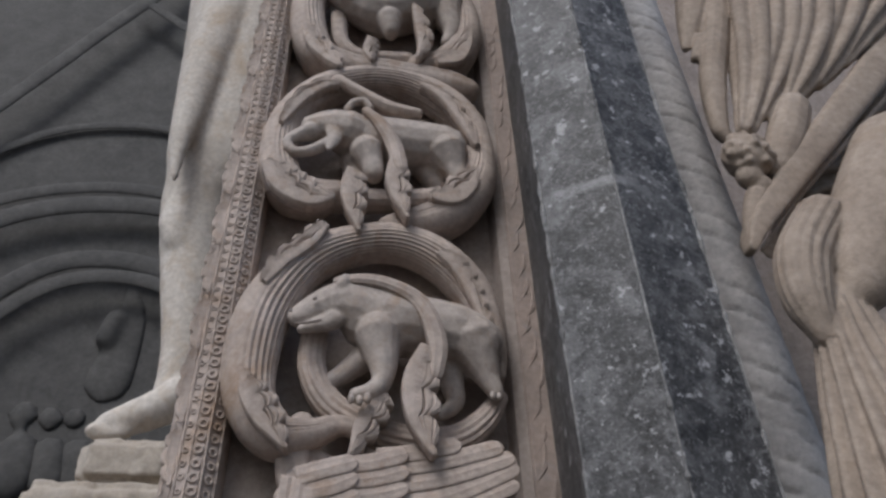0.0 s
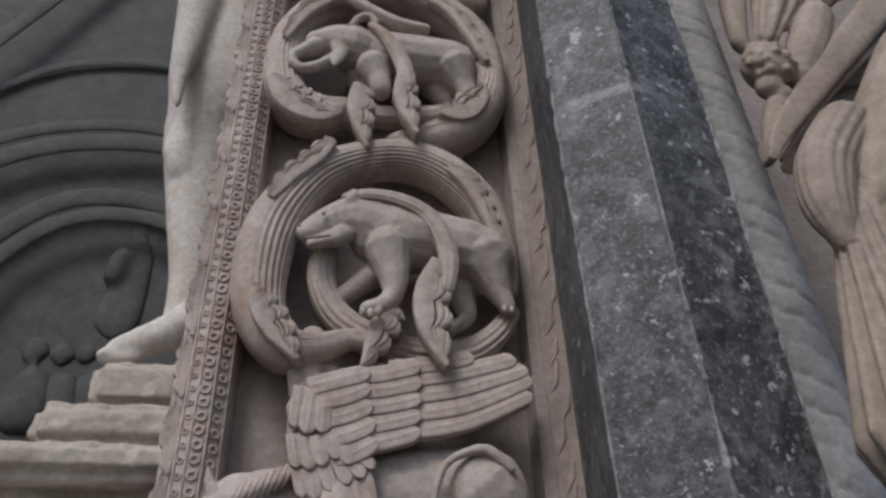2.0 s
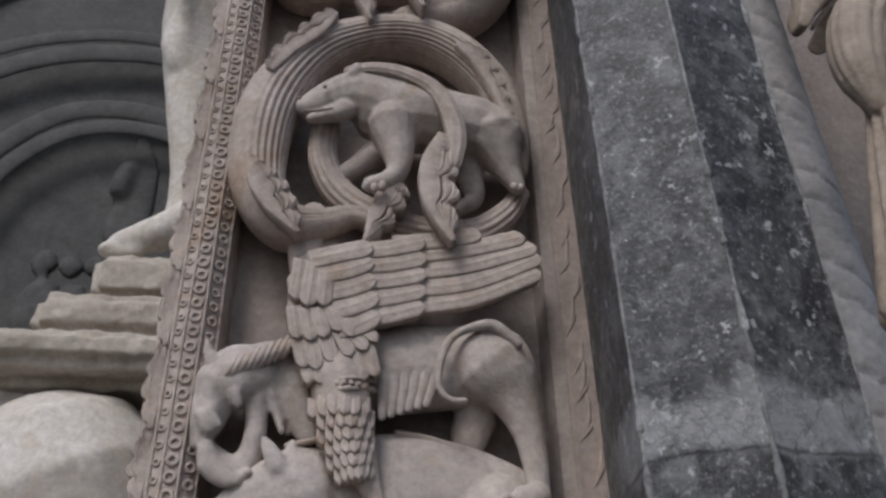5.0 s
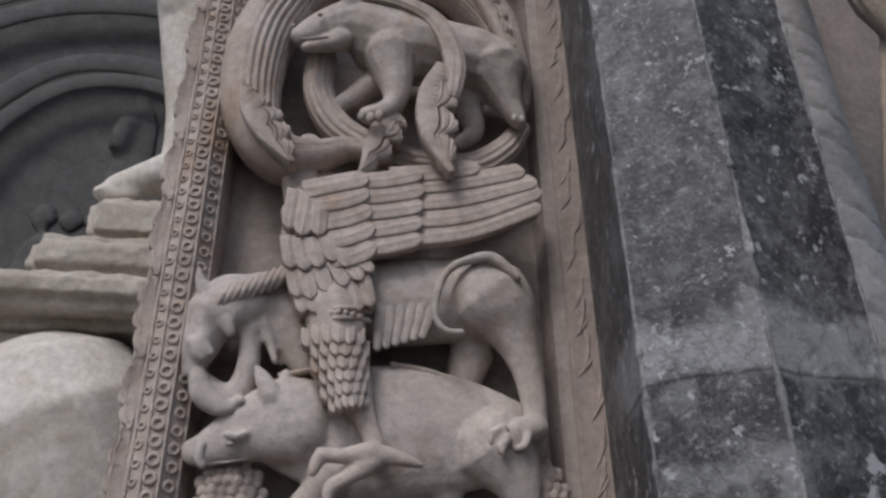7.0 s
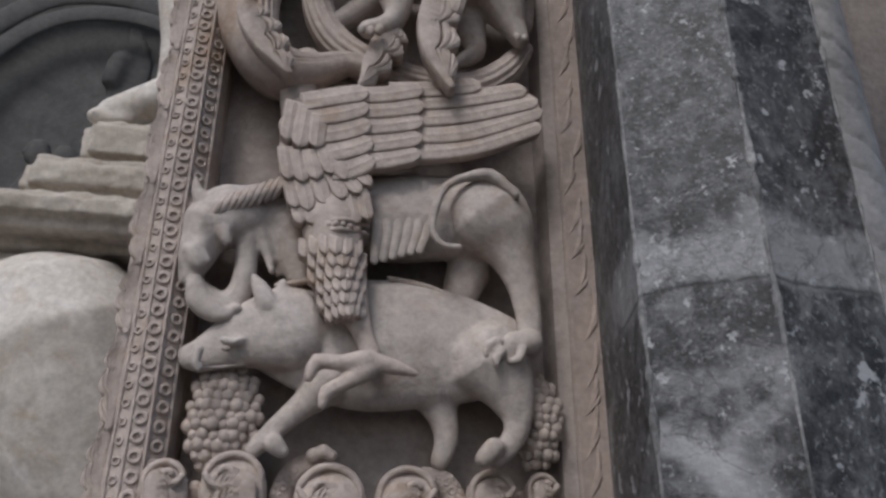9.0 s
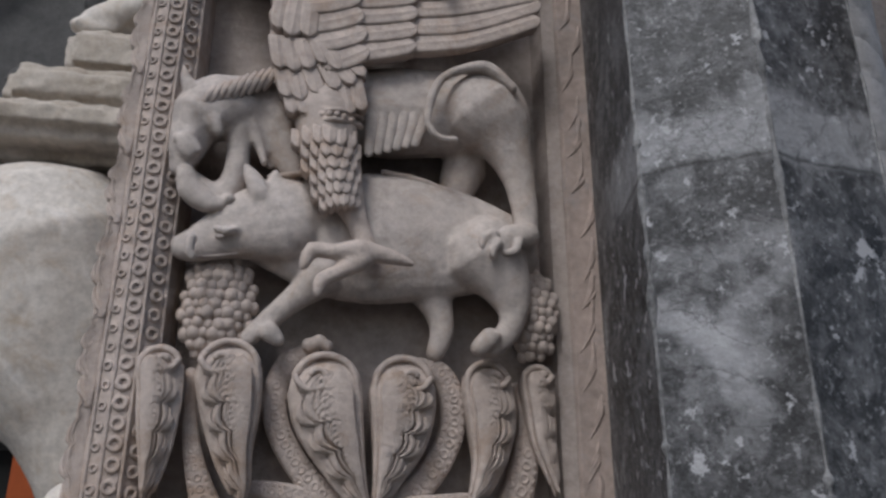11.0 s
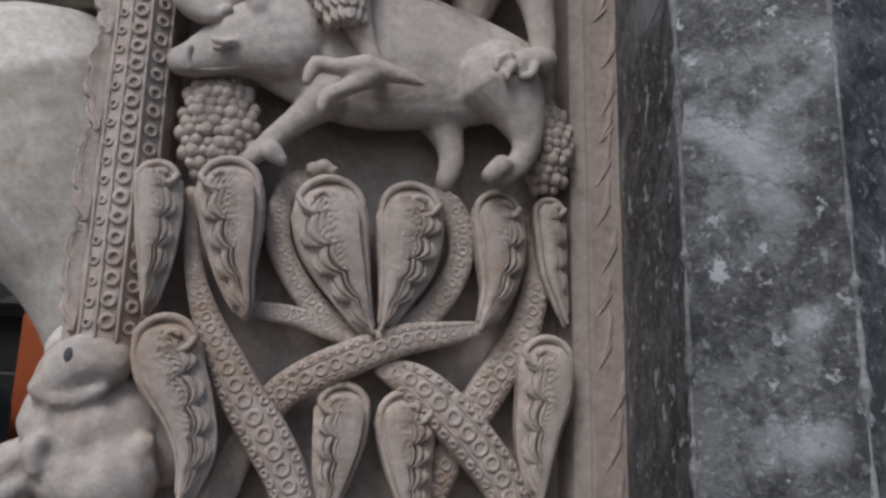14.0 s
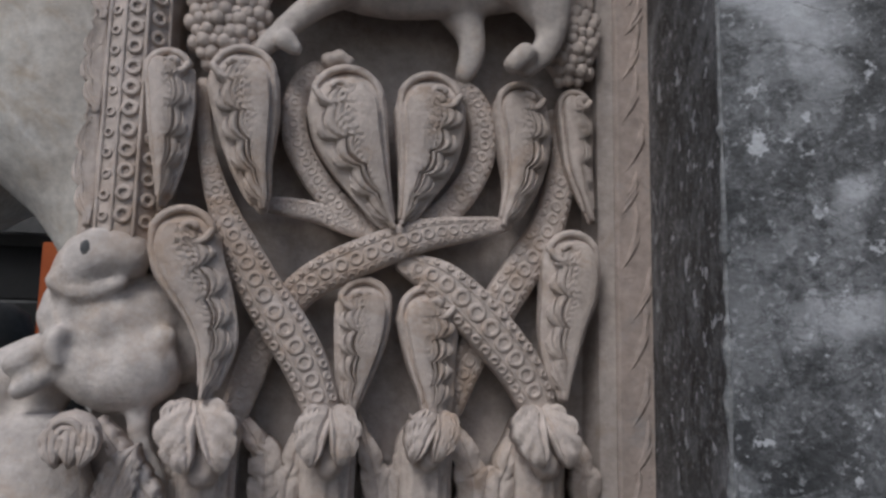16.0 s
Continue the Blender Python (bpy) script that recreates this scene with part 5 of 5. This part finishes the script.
ball(bm, x, y + 0.0225, z, 0.0085, 0.010, 0.012)
tagged(finish("drill_hole", bm, DULL), "small dark ball for the shade in a drilled hole of the pale stone head", "hole")
(x, y, z, r), = [(-0.188, 1.100, 1.546, 0.028)]
bud = thing("leaf_bud", "small limestone acanthus bud with a spiral curl beside the lion", "relief carving", "acanthus buds")
bm = bmesh.new()
ball(bm, x, y, z, r, r * 0.7, r * 0.95)
core = melt("bud", bm, LIME, bud, voxel=0.004, soft=2, rough=0.001)
bm = bmesh.new()
tube(bm, [(x - 0.004 + 0.55 * r * (1 - i / 22) * math.cos(i * 0.62), y - 0.66 * r, z + 0.1 * r + 0.55 * r * (1 - i / 22) * math.sin(i * 0.62), 0.0036) for i in range(20)], seg=6, step=0.006)
part("spiral", bm, LIME, core)
for u in (-0.5, 0.1, 0.6):
    bm = bmesh.new()
    leaf(bm, [(x + u * r, y - 0.45 * r, z + 0.5 * r, r * 0.2), (x + u * r * 1.1, y - 0.6 * r, z - 0.2 * r, r * 0.34), (x + u * r * 0.7, y - 0.55 * r, z - r, r * 0.14)], lobes=3, height=0.008)
    part("leaf", bm, LIME, core)
for pts in ([(-0.160, 1.130, 1.473, 0.017), (-0.153, 1.130, 1.494, 0.019), (-0.144, 1.130, 1.519, 0.015), (-0.137, 1.130, 1.533, 0.005)], [(-0.116, 1.140, 1.470, 0.014), (-0.137, 1.140, 1.504, 0.012), (-0.158, 1.140, 1.532, 0.009), (-0.176, 1.140, 1.560, 0.006)]):
    bm = bmesh.new()
    leaf(bm, pts, lobes=6, height=0.012, skirt=0.03)
    tagged(finish("acanthus_leaf", bm, LIME), "upright carved limestone acanthus leaf beside the lion", "relief carving", "acanthus leaves")

# ---- draped statues beyond the columns ----
bm = bmesh.new()
for pts, fl in (([(1.249, 1.040, 4.202, 0.0940), (1.147, 1.040, 3.780, 0.0735), (1.082, 1.040, 3.563, 0.0596), (0.999, 1.040, 3.369, 0.0278)], 6), ([(1.358, 1.030, 4.215, 0.0874), (1.241, 1.030, 3.814, 0.0745), (1.143, 1.030, 3.598, 0.0573), (1.045, 1.030, 3.417, 0.0198)], 7),
                ([(1.461, 1.020, 4.227, 0.0990), (1.345, 1.020, 3.852, 0.0822), (1.231, 1.020, 3.628, 0.0641), (1.144, 1.020, 3.485, 0.0290)], 7), ([(1.630, 1.010, 4.257, 0.1117), (1.453, 1.010, 3.891, 0.0835), (1.337, 1.010, 3.700, 0.0564), (1.243, 1.010, 3.561, 0.0238)], 7), ([(1.829, 1.000, 4.295, 0.1138), (1.616, 1.000, 4.005, 0.0799), (1.449, 1.000, 3.791, 0.0485), (1.350, 1.000, 3.653, 0.0185)], 6)):
    tube(bm, pts, flat=0.9, seg=54, flutes=fl, groove=0.26, deep=1.2)
tube(bm, [(1.188, 1.070, 4.237, 0.0514), (1.062, 1.070, 3.832, 0.0407), (0.990, 1.070, 3.607, 0.0364), (0.953, 1.070, 3.417, 0.0242), (0.959, 1.070, 3.365, 0.0168)], flat=0.9)
tube(bm, [(1.127, 1.100, 4.238, 0.0738), (1.039, 1.100, 3.957, 0.0511), (0.985, 1.100, 3.819, 0.0228), (0.968, 1.100, 3.777, 0.0113)], flat=0.9)
tube(bm, [(1.015, 1.080, 3.808, 0.0227), (0.972, 1.080, 3.707, 0.0157)], flat=0.9)
tube(bm, [(1.146, 1.030, 3.459, 0.0490), (1.091, 1.030, 3.343, 0.0497), (1.017, 1.030, 3.213, 0.0394)], flat=0.9)
for x, y, z, r in [(0.948, 1.020, 3.239, 0.0629), (0.933, 1.020, 3.271, 0.0265), (0.988, 1.020, 3.292, 0.0268), (0.933, 1.020, 3.172, 0.0332), (0.956, 1.020, 3.148, 0.0279)]:
    ball(bm, x, y, z, r, r * 0.8, r * 1.05)
random.seed(11)
for i in range(34):
    u, v = random.uniform(-2.2, 0.6), random.uniform(-0.9, 1.1)
    x, y, z, r = [(0.948, 1.020, 3.239, 0.0629)][0]
    ball(bm, x + r * 0.92 * math.cos(v) * math.sin(u + 0.8), y - r * 0.74 * math.cos(v) * math.cos(u + 0.8), z + r * math.sin(v), r * random.uniform(0.13, 0.22), sub=1)
tube(bm, [(0.943, 1.030, 3.121, 0.0302), (0.908, 1.030, 3.048, 0.0220), (0.881, 1.030, 2.980, 0.0107)], flat=0.9)
tagged(reseat(melt("draped_statue", bm, WARM, voxel=0.0042, soft=1, rough=0.001), 0.85), "ochre limestone draped figure standing above a canopy", "statue")
canopy = thing("shell_canopy", "slanting limestone canopy with a ribbed shell underside", "canopy")
bm = bmesh.new()
tube(bm, [(0.850, 0.990, 2.930, 0.0102), (0.894, 0.990, 3.007, 0.0236), (1.003, 0.990, 3.139, 0.0326), (1.151, 0.990, 3.310, 0.0392), (1.356, 0.990, 3.544, 0.0475), (1.684, 0.990, 3.916, 0.0611)], flat=0.6, seg=32, square=0.6, deep=5.0)
part("rim", bm, WARM, canopy)
bm = bmesh.new()
tube(bm, [(1.080, 1.220, 3.130, 0.0194), (1.184, 1.220, 3.232, 0.0521), (1.364, 1.220, 3.405, 0.1085), (1.602, 1.220, 3.629, 0.1548), (1.980, 1.220, 4.003, 0.2093)], flat=0.3, seg=20)
part("shell", bm, WARM, canopy)
bm = bmesh.new()
tube(bm, [(0.877, 1.000, 2.936, 0.0046), (0.980, 1.000, 3.060, 0.0061), (1.142, 1.000, 3.233, 0.0079), (1.386, 1.000, 3.483, 0.0088), (1.582, 1.000, 3.687, 0.0095)], seg=8)
part("rim_bead", bm, WARM, canopy)
for pts in [[(1.143, 1.170, 3.220, 0.0113), (1.199, 1.170, 3.243, 0.0143), (1.236, 1.170, 3.233, 0.0114)], [(1.214, 1.170, 3.301, 0.0116), (1.282, 1.170, 3.336, 0.0163), (1.320, 1.170, 3.316, 0.0118)], [(1.303, 1.170, 3.407, 0.0136), (1.383, 1.170, 3.445, 0.0185), (1.426, 1.170, 3.425, 0.0138)], [(1.401, 1.170, 3.517, 0.0142), (1.487, 1.170, 3.569, 0.0194), (1.535, 1.170, 3.548, 0.0145)], [(1.521, 1.170, 3.659, 0.0149), (1.618, 1.170, 3.717, 0.0204), (1.673, 1.170, 3.696, 0.0152)]]:
    bm = bmesh.new()
    tube(bm, pts, seg=8)
    part("shell_rib", bm, WARM, canopy)
bm = bmesh.new()
tube(bm, [(1.033, 0.980, 3.024, 0.059), (0.952, 0.980, 2.914, 0.058), (0.920, 0.980, 2.812, 0.051), (0.923, 0.980, 2.722, 0.028)], flat=0.85, seg=60, flutes=15, groove=0.12, deep=1.2)
tube(bm, [(1.356, 0.970, 3.247, 0.146), (1.204, 0.970, 3.062, 0.120), (1.102, 0.970, 2.923, 0.093), (1.030, 0.970, 2.829, 0.055), (0.993, 0.970, 2.799, 0.025)], flat=0.8, seg=20)
tube(bm, [(0.994, 0.990, 2.800, 0.057), (0.988, 0.990, 2.672, 0.090), (0.996, 0.990, 2.518, 0.135), (1.008, 0.990, 2.374, 0.179)], flat=0.7, seg=90, flutes=17, groove=0.20, deep=1.2, step=0.02)
reseat(canopy, 0.87)
tagged(reseat(melt("draped_statue", bm, WARM, voxel=0.0045, soft=1, rough=0.001), 0.80), "ochre limestone robed figure with falling folds", "statue")

# ---- dim porch wall behind, with its arches ----
for n, pts in enumerate(([(-3.177, 4.560, 5.514, 0.035), (-2.872, 4.560, 6.169, 0.036), (-2.579, 4.560, 6.490, 0.041), (-2.239, 4.560, 6.774, 0.042), (-1.833, 4.560, 6.914, 0.042), (-1.381, 4.560, 6.934, 0.041), (-0.801, 4.560, 6.803, 0.040), (-0.104, 4.560, 6.380, 0.038)], [(-2.955, 4.520, 5.021, 0.047), (-2.682, 4.520, 5.672, 0.058), (-2.393, 4.520, 5.939, 0.058), (-2.042, 4.520, 6.093, 0.058), (-1.652, 4.520, 6.173, 0.058), (-1.227, 4.520, 6.153, 0.057), (-0.691, 4.520, 6.014, 0.055), (-0.045, 4.520, 5.576, 0.052)],
                         [(-2.845, 4.460, 4.811, 0.072), (-2.584, 4.460, 5.449, 0.084), (-2.303, 4.460, 5.705, 0.084), (-1.969, 4.460, 5.872, 0.084), (-1.590, 4.460, 5.945, 0.083), (-1.181, 4.460, 5.942, 0.082), (-0.658, 4.460, 5.790, 0.080), (-0.033, 4.460, 5.371, 0.076)], [(-2.431, 4.500, 4.302, 0.059), (-2.259, 4.500, 4.892, 0.070), (-2.128, 4.500, 5.126, 0.080), (-1.904, 4.500, 5.346, 0.080), (-1.631, 4.500, 5.448, 0.080), (-1.242, 4.500, 5.429, 0.079), (-0.814, 4.500, 5.219, 0.076), (-0.406, 4.500, 4.782, 0.072)],
                         [(-2.287, 4.440, 4.059, 0.049), (-2.157, 4.440, 4.645, 0.055), (-2.043, 4.440, 4.906, 0.060), (-1.830, 4.440, 5.131, 0.060), (-1.570, 4.440, 5.245, 0.060), (-1.197, 4.440, 5.245, 0.059), (-0.821, 4.440, 5.054, 0.058), (-0.420, 4.440, 4.612, 0.055)], [(-3.110, 4.400, 5.749, 0.059), (-2.794, 4.400, 6.526, 0.067), (-2.440, 4.400, 7.286, 0.071), (-2.148, 4.400, 7.938, 0.075), (-1.803, 4.400, 8.654, 0.080), (-1.328, 4.400, 9.765, 0.088)],
                         [(-2.001, 4.400, 8.604, 0.055), (-1.631, 4.400, 8.312, 0.053), (-1.274, 4.400, 8.030, 0.051), (-0.752, 4.400, 7.546, 0.048)])):
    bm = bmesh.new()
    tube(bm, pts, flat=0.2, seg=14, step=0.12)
    tagged(finish("arch_moulding", bm, DULL), "stone arch moulding on the porch wall, darkened for its shade", "moulding", "porch arches", "structure")
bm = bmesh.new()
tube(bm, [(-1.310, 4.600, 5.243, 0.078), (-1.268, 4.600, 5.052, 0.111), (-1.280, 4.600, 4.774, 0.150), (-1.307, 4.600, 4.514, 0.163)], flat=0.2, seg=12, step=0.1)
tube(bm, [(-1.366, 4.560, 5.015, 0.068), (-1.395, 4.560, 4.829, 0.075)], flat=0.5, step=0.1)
tagged(melt("worn_relief", bm, DULL, voxel=0.03, soft=3), "worn stone relief figure in the tympanum, darkened for the porch shade", "relief carving")
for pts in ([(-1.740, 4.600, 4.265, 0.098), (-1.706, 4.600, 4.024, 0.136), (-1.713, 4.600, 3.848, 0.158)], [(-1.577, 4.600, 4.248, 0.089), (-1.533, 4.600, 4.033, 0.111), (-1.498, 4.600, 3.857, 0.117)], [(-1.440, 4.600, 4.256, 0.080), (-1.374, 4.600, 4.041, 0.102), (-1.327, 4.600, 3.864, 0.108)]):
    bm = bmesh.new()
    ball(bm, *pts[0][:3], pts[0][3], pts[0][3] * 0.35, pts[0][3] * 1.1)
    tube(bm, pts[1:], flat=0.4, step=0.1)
    tagged(melt("worn_relief", bm, DULL, voxel=0.03, soft=3), "worn stone relief bust on the porch wall, darkened for its shade", "relief carving", "relief busts")

# ---- things glimpsed under the lion ----
(x0, _, z1, _), (x1, _, z0, _) = [(-1.410, 3.400, 2.210, 0.000), (-0.876, 3.400, 2.042, 0.000)]
bm = bmesh.new()
box(bm, x0, x1, 3.4, 3.9, z0, z1, bevel=0.01)
tagged(finish("stone_lintel", bm, DULL, smooth=False), "grey stone lintel above a dark door", "lintel")
door = thing("wooden_door", "dark closed wooden door with horizontal boards", "door")
(x0, _, z1, _), (x1, _, z0, _) = [(-1.437, 3.500, 2.024, 0.000), (-0.829, 3.500, 1.047, 0.000)]
nb = 9
for i in range(nb):
    bm = bmesh.new()
    za, zb = 0.0 + z1 * i / nb, 0.0 + z1 * (i + 1) / nb - 0.012
    box(bm, x0, x1, 3.5, 3.54, za, zb, bevel=0.006)
    part("board", bm, BLACK, door, smooth=False)
(x0, _, z1, _), (x1, _, z0, _) = [(-0.971, 3.300, 2.006, 0.000), (-0.872, 3.300, 1.650, 0.000)]
bm = bmesh.new()
box(bm, x0, x1, 3.3, 3.34, 0.0, z1, bevel=0.004)
tagged(finish("orange_board", bm, ORANGE, smooth=False), "upright orange painted board beside a dark door", "board")
(x0, _, z1, _), = [(-1.031, 3.100, 1.664, 0.134)]
bm = bmesh.new()
tube(bm, [(x0, 3.1, 0.09, 0.12), (x0, 3.1, z1 - 0.3, 0.12), (x0, 3.1, z1, 0.12)], seg=20, step=0.1)
tagged(finish("dark_post", bm, DULL), "dark grey round-topped stone post", "post")

# ---- every thing stands on the origin at its own base ----
for ob in [o for o in scene.objects if o.type == 'EMPTY' and o.children]:
    bpy.context.view_layer.update()
    pts = [c.matrix_world @ Vector(v) for c in ob.children_recursive if c.type == 'MESH' for v in c.bound_box]
    base = Vector(((min(p.x for p in pts) + max(p.x for p in pts)) / 2, (min(p.y for p in pts) + max(p.y for p in pts)) / 2, min(p.z for p in pts)))
    ob.location = base
    for c in ob.children:
        c.location = c.location - base
